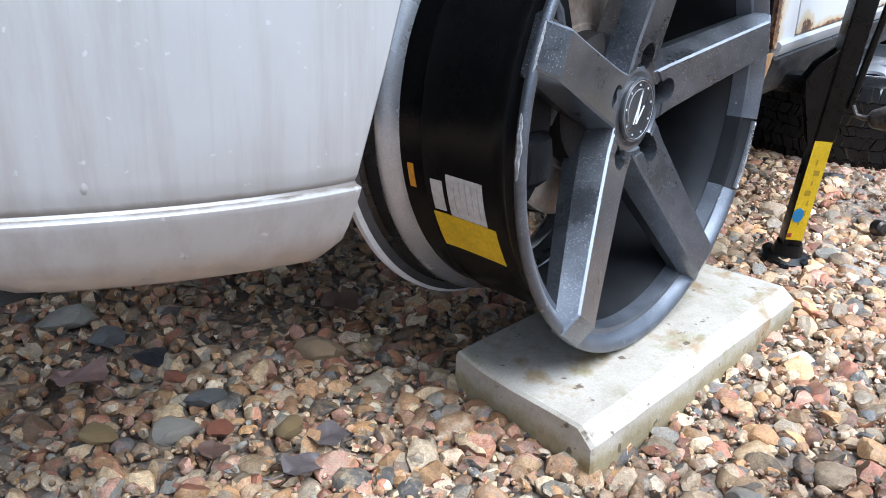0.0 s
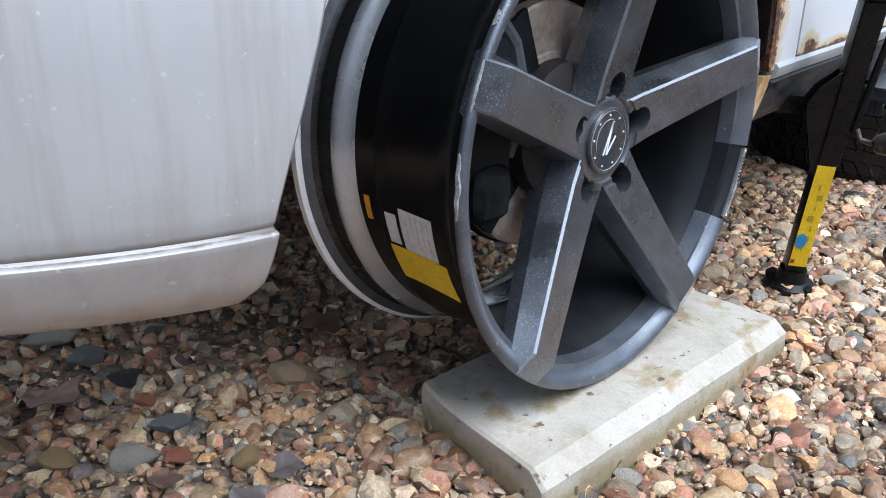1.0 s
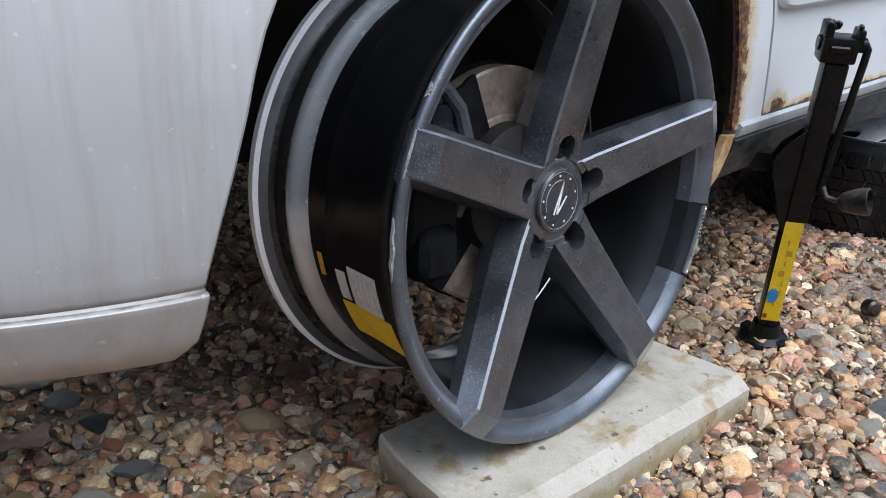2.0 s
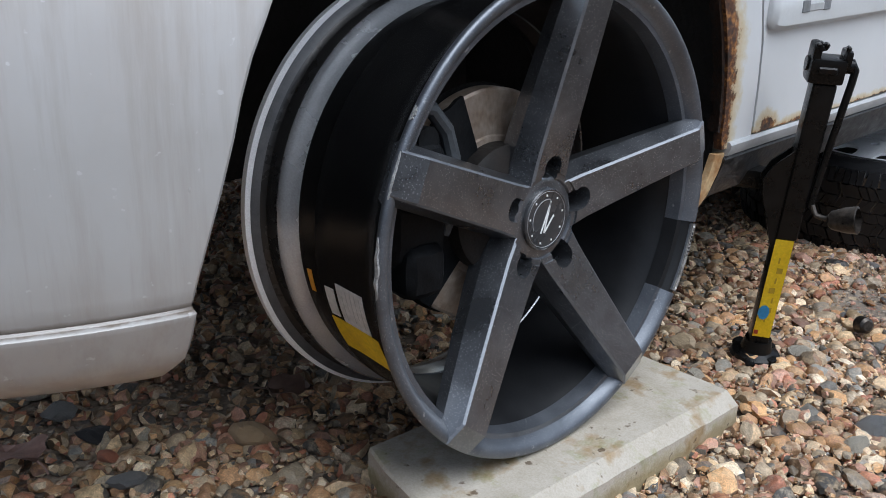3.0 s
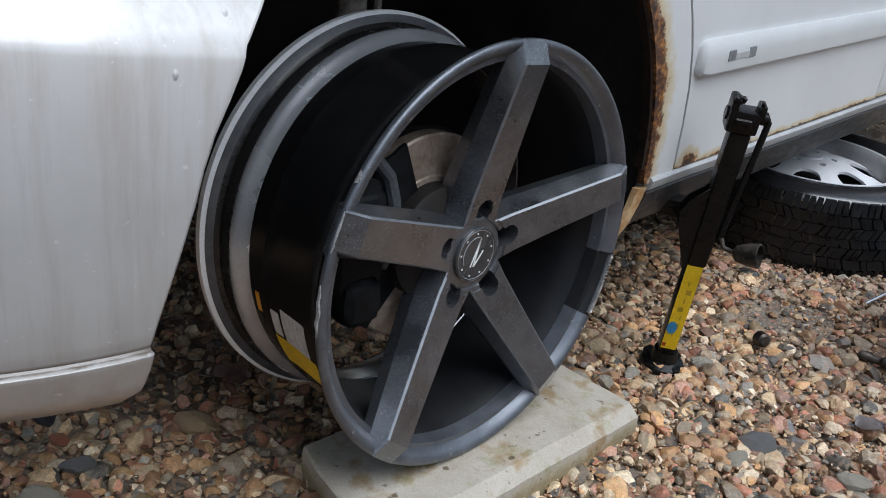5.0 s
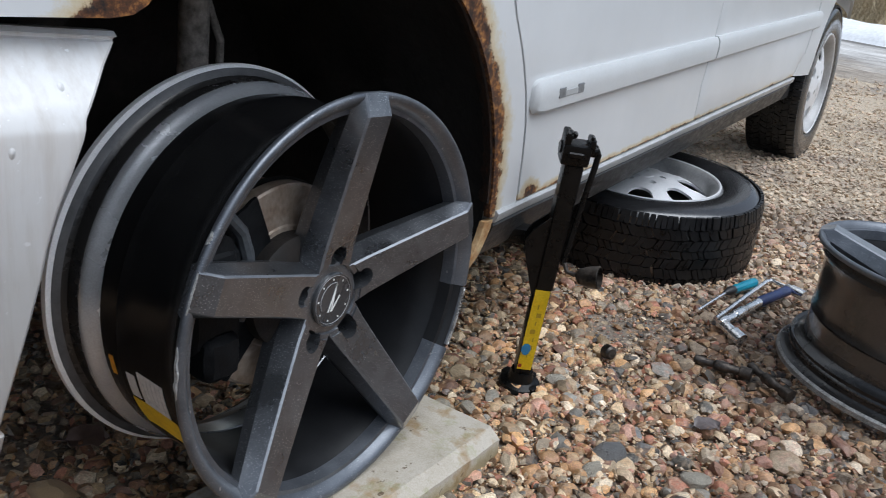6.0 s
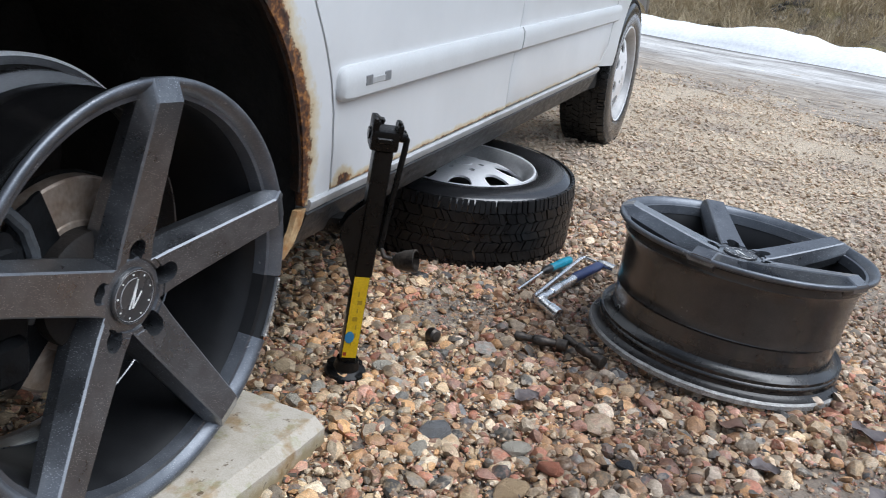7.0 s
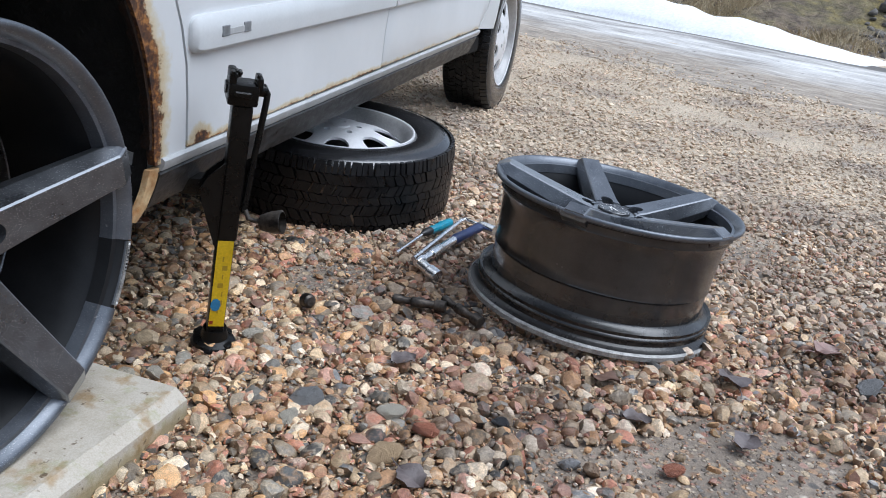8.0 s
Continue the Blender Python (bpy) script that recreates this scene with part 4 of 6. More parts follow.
def sill_band(z0, z1, o0, o1, u0, u1, depth):
    """A bar along the sill, from z0 to z1 under the doors' lower edge."""
    bm = bmesh.new()
    rings = []
    for u in span(u0, u1, 0.06):
        zd = 0.352 + 0.042 * (u - 0.44)
        w = 0.0015 * noise.noise((u * 7, 0, 2))
        sec = [(-o0 + depth, zd + z0), (-o0, zd + z0), (-o0 - 0.004, zd + z0 - 0.004), (-(o0 + o1) / 2 - 0.004, zd + (z0 + z1) / 2), (-o1, zd + z1), (-o1 + depth, zd + z1)]
        rings.append([bm.verts.new((u, y + w, z)) for y, z in sec])
    for a, b in zip(rings, rings[1:]):
        for i in range(6):
            bm.faces.new((a[i], a[(i + 1) % 6], b[(i + 1) % 6], b[i]))
    bm.faces.new(rings[0][::-1])
    bm.faces.new(rings[-1])
    return bm


part("sill_lip", sill_band(-0.0045, -0.024, -0.031, -0.033, 0.374, 2.35, 0.08), M_SILL, car, "dirty white painted sill edge")
part("rocker_panel", sill_band(-0.025, -0.086, -0.037, -0.056, 0.372, 2.33, 0.12), M_ROCKER, car, "dirt-covered grey rocker panel")


def trim_bar(u0, u1):
    bm = bmesh.new()
    rings = []
    for i, u in enumerate([u0, u0 + 0.001, u0 + 0.003, u0 + 0.006] + span(u0 + 0.010, u1, 0.02)):
        zc = 0.519 + 0.048 * (u - 0.44)
        g = max(0.0, 1 - (u - u0) / 0.020) if u0 < 0.5 else 0.0
        e = 1 - 0.55 * g ** 3
        h = 0.0285 - 0.017 * (1 - math.sqrt(max(0.0, 1 - g * g)))
        b = -side_out(u, zc)
        sec = [(b + 0.003, -h), (b - 0.008 * e, -h), (b - 0.014 * e, -h + 0.006), (b - 0.016 * e, 0), (b - 0.015 * e, h - 0.010), (b - 0.009 * e, h), (b + 0.003, h)]
        rings.append([bm.verts.new((u, y, zc + z)) for y, z in sec])
    for a, c in zip(rings, rings[1:]):
        for i in range(7):
            bm.faces.new((a[i], a[(i + 1) % 7], c[(i + 1) % 7], c[i]))
    bm.faces.new(rings[0][::-1])
    bm.faces.new(rings[-1])
    return bm


strip_a = part("side_trim", trim_bar(0.437, 1.338), M_STRIP, car, "silver-white plastic door trim strip")
part("side_trim", trim_bar(1.347, 2.52), M_STRIP, car, "silver-white plastic door trim strip")
badge_at = Matrix.Translation((0.552, -side_out(0.55, 0.53) - 0.0150, 0.525)) @ Matrix.Rotation(radians(-2.7), 4, "Y")
badge = part("badge", moved(box(0, 0, -0.002, 0.052, 0.003, 0.0110, 0.001, 1), badge_at), M_SILL, strip_a, "small light badge bar")
for x in (-0.034, 0.034):
    part("badge_square", moved(box(x, -0.0004, 0, 0.023, 0.003, 0.0165, 0.001, 1), badge_at), M_BADGE, badge, "small grey square")
part("arch_flange", panel([(0.350, 0.330), (0.343, 0.300), (0.330, 0.276), (0.314, 0.258), (0.330, 0.254), (0.352, 0.272), (0.368, 0.300), (0.378, 0.330)], lambda u, z: -0.034 - 0.10 * (0.345 - z), 0.010, [], span(0.27, 0.34, 0.012)), M_FLANGE, car, "cream rusty lower end of the wheel arch")


def liner():
    """The dark inside of the wheel arch: a vaulted shell with an inner wall."""
    bm = bmesh.new()
    rows = []
    for y in (0.048, 0.12, 0.25, 0.40, 0.56):
        row = []
        for d in range(-14, 200, 6):
            r = arch_r(d) + (0.008 if y < 0.1 else 0.035) + 0.012 * noise.noise((d * 0.05, y * 9, 1))
            yy = max(y, 0.12 + 0.01 * y) if d > 112 else y
            row.append(bm.verts.new((-0.03 + r * math.cos(radians(d)), yy, 0.38 + r * math.sin(radians(d)))))
        rows.append(row)
    for a, b in zip(rows, rows[1:]):
        for i in range(len(a) - 1):
            bm.faces.new((a[i], a[i + 1], b[i + 1], b[i]))
    bm.faces.new(rows[-1])
    return bm


def arch_lip():
    """The turned-in, rusted edge of the arch."""
    bm = bmesh.new()
    rows = []
    for k in range(0, 126):
        d = -3 + k
        r = arch_r(d)
        a, b = noise.noise((k * 0.35, 1, 0)), noise.noise((k * 0.9, 5, 0))
        pts = [(r + 0.004, 0.030), (r - 0.003 - 0.003 * abs(b), 0.034), (r - 0.001 + 0.003 * a, 0.042 + 0.003 * b), (r + 0.004 + 0.003 * b, 0.052 + 0.008 * a), (r + 0.009, 0.054 + 0.008 * a)]
        rows.append([bm.verts.new((-0.03 + q * math.cos(radians(d)), y + 0.004, 0.38 + q * math.sin(radians(d)))) for q, y in pts])
    for a, b in zip(rows, rows[1:]):
        for i in range(4):
            bm.faces.new((a[i], a[i + 1], b[i + 1], b[i]))
    return bm


part("arch_lip", arch_lip(), M_RUSTLIP, car, "flaking rusted inner edge of the wheel arch")
part("wheel_arch_liner", liner(), M_UNDER, car, "black dirt-caked wheel arch lining")
part("floor_pan", box(1.60, 0.85, 0.345, 2.40, 1.50, 0.06, 0.01), M_UNDER, car, "dark dirty underbody")
# unseen sheet added to keep light off the ground under the engine
part("engine_undertray", box(-0.14, 1.12, 0.315, 1.10, 1.06, 0.03, 0.01), M_UNDER, car, "unseen black sheet added to darken under the engine")
# dark block added to fill in the shade under the sill
part("inner_sill", box(0.80, 0.150, 0.312, 0.86, 0.11, 0.055, 0.02), M_UNDER, car, "dark block added for the shade under the sill")
# another unseen sheet, added to stop light bouncing in behind the bumper
part("bumper_undertray", box(-0.585, 0.60, 0.268, 0.25, 0.96, 0.016, 0.005), M_UNDER, car, "unseen black sheet added to darken behind the bumper")
part("front_floor", box(-0.58, 0.95, 0.46, 0.22, 1.30, 0.04, 0.01), M_UNDER, car)
# hub, disc and caliper in the arch
HUBM = pose(-0.03, 0.098, 0.312, 90, 0, 0)
disc = part("brake_disc", lathe([(0.060, 0.004), (0.078, 0.002), (0.080, 0.000), (0.128, 0.000), (0.131, -0.002), (0.131, -0.020), (0.075, -0.022), (0.060, -0.030)], 96), M_DISC, car, "worn brake disc with a rusty edge", HUBM)
part("disc_hat", lathe([(0, 0.044), (0.031, 0.044), (0.033, 0.042), (0.034, 0.030), (0.066, 0.028), (0.072, 0.024), (0.0725, 0.0), (0.060, -0.02), (0, -0.02)], 64), M_RUSTDISC, disc, "rusty hub centre")
cal = part("caliper", box(-0.158, 0.112, 0.338, 0.085, 0.095, 0.130, 0.030, 3), M_CALIPER, car, "dark greasy brake caliper")
part("caliper_ear", box(-0.170, 0.064, 0.372, 0.050, 0.034, 0.070, 0.016, 3), M_CALIPER, cal)
part("caliper_ear", box(-0.158, 0.078, 0.272, 0.055, 0.050, 0.060, 0.022, 3), M_CALIPER, cal)
part("guide_pin", tube([(-0.168, 0.066, 0.30), (-0.168, 0.16, 0.30)], 0.012, 16), M_CALIPER, cal)
part("guide_pin", tube([(-0.165, 0.052, 0.408), (-0.165, 0.16, 0.408)], 0.013, 16), M_CALIPER, cal)
part("bleed_nipple", tube([(-0.128, 0.060, 0.330), (-0.112, 0.060, 0.322)], [0.010, 0.006], 10), M_STRAP, cal)
carrier = moved(sector(0.064, 0.136, 112, 226, 0.001, 0.006, 28, 0.006), HUBM)
part("pad_carrier", carrier, M_CALIPER, car, "dark pad carrier over the disc")
strap = tube([(-0.190, 0.080, 0.425), (-0.166, 0.078, 0.437), (-0.140, 0.076, 0.432), (-0.121, 0.075, 0.410), (-0.112, 0.075, 0.382), (-0.108, 0.075, 0.352), (-0.110, 0.076, 0.325), (-0.118, 0.080, 0.300)], [0.007, 0.008, 0.008, 0.0085, 0.009, 0.009, 0.008, 0.007], 10)
part("caliper_strap", strap, M_STRAP, car, "curved blue-grey caliper bracket")
part("backing_plate", lathe([(0.05, -0.030), (0.125, -0.030), (0.134, -0.026), (0.134, -0.028), (0.125, -0.033), (0.05, -0.033)], 64), M_UNDER, car, "", HUBM)
part("suspension_strut", lathe([(0, 0.10), (0.026, 0.10), (0.026, 0.16), (0.0195, 0.17), (0.0195, 0.50), (0, 0.50)], 32), M_STRUT, car, "dusty grey suspension strut", pose(-0.008, 0.300, 0.36, 3, 0, 0))
part("spring", tube([(0.048 * math.cos(a * 0.5), 0.048 * math.sin(a * 0.5), a * 0.5 * 0.0075) for a in range(0, 52)], 0.006, 8), M_UNDER, car, "", pose(-0.006, 0.295, 0.685, 3, 0, 0))
part("brake_hose", tube([(0.004, 0.296, 0.70), (0.010, 0.292, 0.655), (0.022, 0.288, 0.615), (0.034, 0.286, 0.585), (0.038, 0.292, 0.50)], 0.0055, 8), M_STRUT, car, "thin grey brake hose")
part("lower_arm", tube([(-0.03, 0.16, 0.22), (0.0, 0.4, 0.26), (0.05, 0.60, 0.30)], [0.02, 0.026, 0.03], 12), M_UNDER, car)
part("steering_rod", tube([(0.09, 0.16, 0.31), (0.12, 0.60, 0.34)], 0.011, 10), M_UNDER, car)


def tyre_mesh(R=0.3170, Wd=0.205, r0=0.196):
    h = Wd / 2
    prof = [(r0, -h * 0.80), (r0 + 0.006, -h * 0.90), (r0 + 0.022, -h * 0.985), (R - 0.062, -h * 1.01), (R - 0.045, -h), (R - 0.030, -h * 0.97), (R - 0.014, -h * 0.88), (R - 0.008, -h * 0.80), (R - 0.007, 0)]
    prof = prof + [(r, -z) for r, z in prof[-2::-1]]
    return lathe(prof, 96)


def tread_mesh(R=0.3170, Wd=0.205, n=138):
    """Seven rows of tread blocks round the tyre, with slanted sipes and grooves between."""
    verts, faces = [], []
    rows = [(-0.095, -0.067, 0.001), (-0.0645, -0.0395, -0.014), (-0.0375, -0.0125, 0.013), (-0.0105, 0.0105, -0.012), (0.0125, 0.0375, 0.013), (0.0395, 0.0645, -0.014), (0.067, 0.095, 0.001)]
    for j, (y0, y1, sk) in enumerate(rows):
        for i in range(n):
            jit = 0.45 * noise.noise((i * 1.7, j * 3.3, 0))
            a0, a1 = 2 * math.pi * (i + 0.08 + jit + 0.15 * j) / n, 2 * math.pi * (i + (0.86 if j in (0, 6) else 0.985) + jit * 0.9 + 0.15 * j) / n
            b = len(verts)
            for rr, sh in ((R - 0.0085, 0.0), (R, 0.0008)):
                for a, y in ((a0, y0), (a1, y0), (a1, y1), (a0, y1)):
                    edge_drop = 0.006 if abs(y) > 0.08 else 0.0
                    aa = a + sk * (1 if y == y1 else -1) * 1.25 + 0.012 * noise.noise((i * 0.9, y * 300, 4))
                    q = rr - edge_drop
                    verts.append((q * math.cos(aa), q * math.sin(aa), y - math.copysign(sh, y) + (0.0022 * math.sin(aa * n * 0.5) if abs(y) < 0.066 else 0.0)))
            faces += [(b + 4, b + 5, b + 6, b + 7), (b, b + 1, b + 5, b + 4), (b + 1, b + 2, b + 6, b + 5), (b + 2, b + 3, b + 7, b + 6), (b + 3, b, b + 4, b + 7)]
    bm = bmesh.new()
    me = bpy.data.meshes.new("tmp")
    me.from_pydata(verts, [], faces)
    bm.from_mesh(me)
    bpy.data.meshes.remove(me)
    return bm


def old_rim():
    """A silver alloy rim with a domed face and broad spokes between oval openings."""
    shell = lathe([(0.2120, 0.078), (0.2185, 0.080), (0.2190, 0.074), (0.2060, 0.070), (0.2000, 0.030), (0.1960, -0.07), (0.2180, -0.078), (0.2180, -0.081), (0.2060, -0.080), (0.1900, -0.06), (0.1900, 0.020), (0.1960, 0.060), (0.2060, 0.072)], 96, closed=True)
    face = lathe([(0, 0.086), (0.030, 0.086), (0.060, 0.083), (0.110, 0.077), (0.160, 0.063), (0.186, 0.048), (0.1995, 0.034), (0.1975, 0.0285), (0.183, 0.043), (0.158, 0.057), (0.108, 0.0705), (0.06, 0.0765), (0, 0.079)], 96)
    cuts = []
    for k in range(7):
        c = moved(lathe([(0, -0.1), (1, -0.1), (1, 0.1), (0, 0.1)], 24), Matrix.Rotation(2 * math.pi * k / 7, 4, "Z") @ Matrix.Translation((0.143, 0, 0)) @ Matrix.Diagonal((0.046, 0.036, 1, 1)))
        cuts.append(c)
    for k in range(5):
        cuts.append(moved(lathe([(0, 0.072), (0.010, 0.072), (0.010, 0.1), (0, 0.1)], 16), Matrix.Rotation(2 * math.pi * k / 5, 4, "Z") @ Matrix.Translation((0.054, 0, 0))))
    return shell, carve(face, cuts)


def build_tyred(parent):
    t = part("tyre", tyre_mesh(), M_SIDEWALL, parent, "worn black tyre")
    part("tread", tread_mesh(), M_RUBBER, parent, "blocky black tread")
    shell, face = old_rim()
    up = Matrix.Translation((0, 0, 0.017)) @ Matrix.Diagonal((0.925, 0.925, 1, 1))
    part("rim", moved(shell, up), M_ALLOY_SHADED, parent, "alloy rim barrel, toned down for shade")
    lip = lathe([(0.2118, 0.0784), (0.2150, 0.0812), (0.2188, 0.0806), (0.2196, 0.0740), (0.2120, 0.0716), (0.2055, 0.0700), (0.2050, 0.0660), (0.2075, 0.0716)], 96)
    part("rim_lip", moved(lip, up), M_ALLOY, parent, "bright rim lip")
    part("rim_face", moved(face, up @ Matrix.Translation((0, 0, -0.009))), M_ALLOY, parent, "dirty silver alloy wheel face")
    # black disc in place of the shade seen through the face's openings
    part("rim_well", moved(lathe([(0, 0.000), (0.186, 0.000), (0.1885, 0.022), (0.1885, 0.030)], 48), up), M_UNDER, parent, "dark disc standing for the shade behind the openings")
    part("rim_cap", moved(lathe([(0, 0.080), (0.024, 0.080), (0.028, 0.077), (0.028, 0.066), (0, 0.066)], 32), up), M_ALLOY, parent)


SPARE = Matrix.Translation((0.953, 2.302, 0.009 + 0.104)) @ Euler((radians(4.3), 0, 0)).to_matrix().to_4x4()
spare = thing("wheel_with_tyre", SPARE, "removed wheel with worn tyre and silver rim lying under the sill", "car wheel")
build_tyred(spare)
rear = new("rear_wheel")
rear.parent, rear.matrix_basis = car, pose(2.985, 0.15, 0.354, 90, 0, 0)
rear["label"] = "rear wheel with black tyre and silver alloy rim"
build_tyred(rear)

# body above the beltline, never close to the camera
body = bmesh.new()
prof = [(-0.74, 0.68), (-0.70, 0.83), (-0.2, 0.93), (0.25, 0.96), (0.95, 1.36), (1.6, 1.42), (2.4, 1.36), (3.1, 1.06), (3.85, 1.0), (3.92, 0.68)]
rows = []
for u, z in prof:
    inset = 0.16 if z > 1.2 else 0.36 if u > 3.5 else 0.15 if u > 3.0 else 0.065
    rows.append([body.verts.new((u, inset, z)), body.verts.new((u, 0.85, z + 0.03)), body.verts.new((u, 1.70 - inset, z))])
for a, b in zip(rows, rows[1:]):
    for i in range(2):
        body.faces.new((a[i], a[i + 1], b[i + 1], b[i]))
part("body_shell", body, M_STRIP, car, "white bonnet, roof and boot")
far_side = panel([(-0.74, 0.3), (3.9, 0.66), (3.9, 1.0), (2.4, 1.36), (1.6, 1.42), (0.95, 1.36), (0.25, 0.96), (-0.70, 0.83)], lambda u, z: -1.68 if z < 1.0 else -1.56, 0.02)
part("far_side", far_side, M_STRIP, car)
glass = panel([(0.40, 1.0), (0.98, 1.33), (1.6, 1.385), (2.35, 1.33), (2.75, 1.08), (2.4, 1.04), (1.36, 0.995)], lambda u, z: -0.085 - 0.22 * max(0, z - 1.0), 0.006)
part("side_window", glass, M_BLACK, car, "dark side windows")
part("front_face", box(-0.72, 0.90, 0.50, 0.05, 1.42, 0.40, 0.02), M_BUMPER, car)

# ---- the jack ----
jack_foot, jack_top = Vector((0.612, 1.449, 0.007)), Vector((0.640, 1.379, 0.450))
axis = (jack_top - jack_foot).normalized()
side = Vector((0.90, 0.05, 0)) - axis * Vector((0.90, 0.05, 0)).dot(axis)
side.normalize()
fwd = axis.cross(side)
JM = Matrix(((side.x, fwd.x, axis.x, jack_foot.x), (side.y, fwd.y, axis.y, jack_foot.y), (side.z, fwd.z, axis.z, jack_foot.z), (0, 0, 0, 1)))
jack = thing("car_jack", JM, "black post jack with yellow label standing under the sill", "car jack")
H = (jack_top - jack_foot).length
part("lower_post", box(-0.001, 0, 0.109, 0.0285, 0.030, 0.237, 0.004), M_JACK, jack)
part("upper_post", box(0, 0, (0.195 + H - 0.02) / 2 + 0.0, 0.0315, 0.034, H - 0.215, 0.006, 3), M_JACK, jack)
foot = lathe([(0, -0.018), (0.036, -0.018), (0.039, -0.014), (0.036, -0.008), (0.024, -0.002), (0.020, 0.016), (0, 0.016)], 40)
for k in range(4):
    add(foot, moved(box(0.028, 0, -0.009, 0.022, 0.020, 0.010, 0.004), Matrix.Rotation(radians(45 + 90 * k), 4, "Z")))
part("foot", foot, M_JACK, jack, "flared black foot plate")
part("yellow_label", box(-0.001, -0.0158, 0.112, 0.0255, 0.001, 0.168), M_YELLOW, jack, "yellow label with small dark print")
prints = bmesh.new()
for k in range(7):
    add(prints, box(-0.002 + 0.002 * (k % 3), -0.0166, 0.060 + 0.017 * k, 0.0022 + 0.006 * (k % 2), 0.0006, 0.009))
part("label_print", prints, M_YELDARK, jack)
part("blue_sticker", moved(lathe([(0, 0), (0.0085, 0), (0.0085, 0.0008), (0, 0.0008)], 9), Matrix.Translation((-0.006, -0.0164, 0.072)) @ Matrix.Rotation(radians(90), 4, "X") @ Matrix.Diagonal((1, 1.5, 1, 1))), M_BLUE, jack)
part("red_mark", box(-0.010, -0.0165, 0.036, 0.006, 0.0007, 0.007), mat("dark_red_print", (0.3, 0.03, 0.01), (0.38, 0.05, 0.02)), jack)
head = box(-0.002, 0, H - 0.004, 0.046, 0.040, 0.034, 0.005, 2)
add(head, box(-0.019, 0.0, H + 0.018, 0.012, 0.034, 0.026, 0.004, 2))
add(head, box(0.021, 0.0, H + 0.014, 0.010, 0.034, 0.020, 0.004, 2))
add(head, tube([(-0.028, 0, H + 0.002), (0.032, 0, H + 0.002)], 0.010, 12))
for k in range(7):
    add(head, moved(box(0, 0, 0, 0.007, 0.012, 0.006, 0.0015, 1), Matrix.Translation((-0.020 + 0.005 * (k % 3), -0.014 + 0.006 * (k // 3), H + 0.030 - 0.004 * (k % 2))) @ Matrix.Rotation(0.9 * k, 4, "Y")))
add(head, box(-0.003, -0.020, H - 0.002, 0.026, 0.007, 0.010, 0.002, 1))
add(head, box(0.018, -0.012, H + 0.027, 0.006, 0.010, 0.008, 0.002, 1))
part("head", head, M_JACK, jack, "forked black jack head with oily screw")
part("crank_rod", tube([(0.022, 0, H + 0.004), (0.030, -0.002, H + 0.007), (0.035, -0.004, H - 0.002), (0.034, -0.006, H - 0.02), (0.027, -0.010, H - 0.10), (0.022, -0.012, H - 0.18), (0.021, -0.014, 0.25)], 0.0052, 10), M_JACK, jack, "bent black crank rod")
part("crank_handle", tube([(0.022, -0.018, 0.256), (0.028, -0.024, 0.244), (0.040, -0.028, 0.242), (0.052, -0.034, 0.247)], 0.004, 10), M_DARKSTEEL, jack, "bent steel handle end")
sock = lathe([(0.008, -0.020), (0.013, -0.016), (0.018, 0.002), (0.0195, 0.018), (0.0165, 0.019), (0.0155, 0.004), (0, 0.0)], 28)
part("socket", moved(sock, Matrix.Translation((0.062, -0.040, 0.248)) @ Matrix.Rotation(radians(70), 4, "Y") @ Matrix.Rotation(radians(25), 4, "X")), M_DARKSTEEL, jack, "dark grey socket end")
gusset = bmesh.new()
outline = [(-0.012, 0.172), (-0.021, 0.188), (-0.032, 0.222), (-0.044, 0.258), (-0.050, 0.284), (-0.040, 0.306), (-0.012, 0.335)]
for y0, y1 in ((-0.013, -0.009), (0.009, 0.013)):
    f = [gusset.verts.new((x, y0, z)) for x, z in outline]
    g = [gusset.verts.new((x, y1, z)) for x, z in outline]
    gusset.faces.new(f)
    gusset.faces.new(g[::-1])
    for k in range(len(outline)):
        gusset.faces.new((f[k], f[(k + 1) % len(f)], g[(k + 1) % len(f)], g[k]))
add(gusset, box(-0.032, 0, 0.270, 0.030, 0.018, 0.026, 0.004))
part("lifting_bracket", gusset, M_JACK, jack, "wedge-shaped black bracket plates")
arm = box(-0.075, 0.055, 0.262, 0.15, 0.030, 0.030, 0.005)
part("lifting_arm", moved(arm, Matrix.Identity(4)), M_JACK, jack, "black lifting arm under the sill")
part("release_lever", tube([JM.inverted() @ Vector(p) for p in ((0.566, 1.474, 0.284), (0.584, 1.468, 0.2815), (0.612, 1.461, 0.2760), (0.6155, 1.460, 0.2735), (0.612, 1.460, 0.2715), (0.584, 1.467, 0.2760), (0.566, 1.473, 0.279))], 0.0013, 8), M_DARKSTEEL, jack, "thin bent wire lever")
part("arm_pad", box(-0.150, 0.085, 0.285, 0.05, 0.08, 0.035, 0.006), M_JACK, jack)

# ---- road, snow and hillside behind the yard ----
# the road runs slantwise behind the yard: s across it, w along it
ROAD = CAR @ pose(0, 0, 0, 0, 0, -26.565)


def road_uo(s, w):
    return 0.8944 * s - 0.4472 * w, 0.4472 * s + 0.8944 * w


def road_sheet(name, ss, ws, height, material, label, kind="structure", category=""):
    verts, faces = [], []
    for s in ss:
        for w in ws:
            verts.append((s, -w, height(s, w)))
    k = len(ws)
    for i in range(len(ss) - 1):
        for j in range(k - 1):
            a = i * k + j
            faces.append((a, a + 1, a + k + 1, a + k))
    ob = sheet(name, verts, faces, material, label, kind, category)
    ob.matrix_basis = ROAD
    return ob


def road_z(s, w):
    return ground_z(road_uo(s, w)[0])


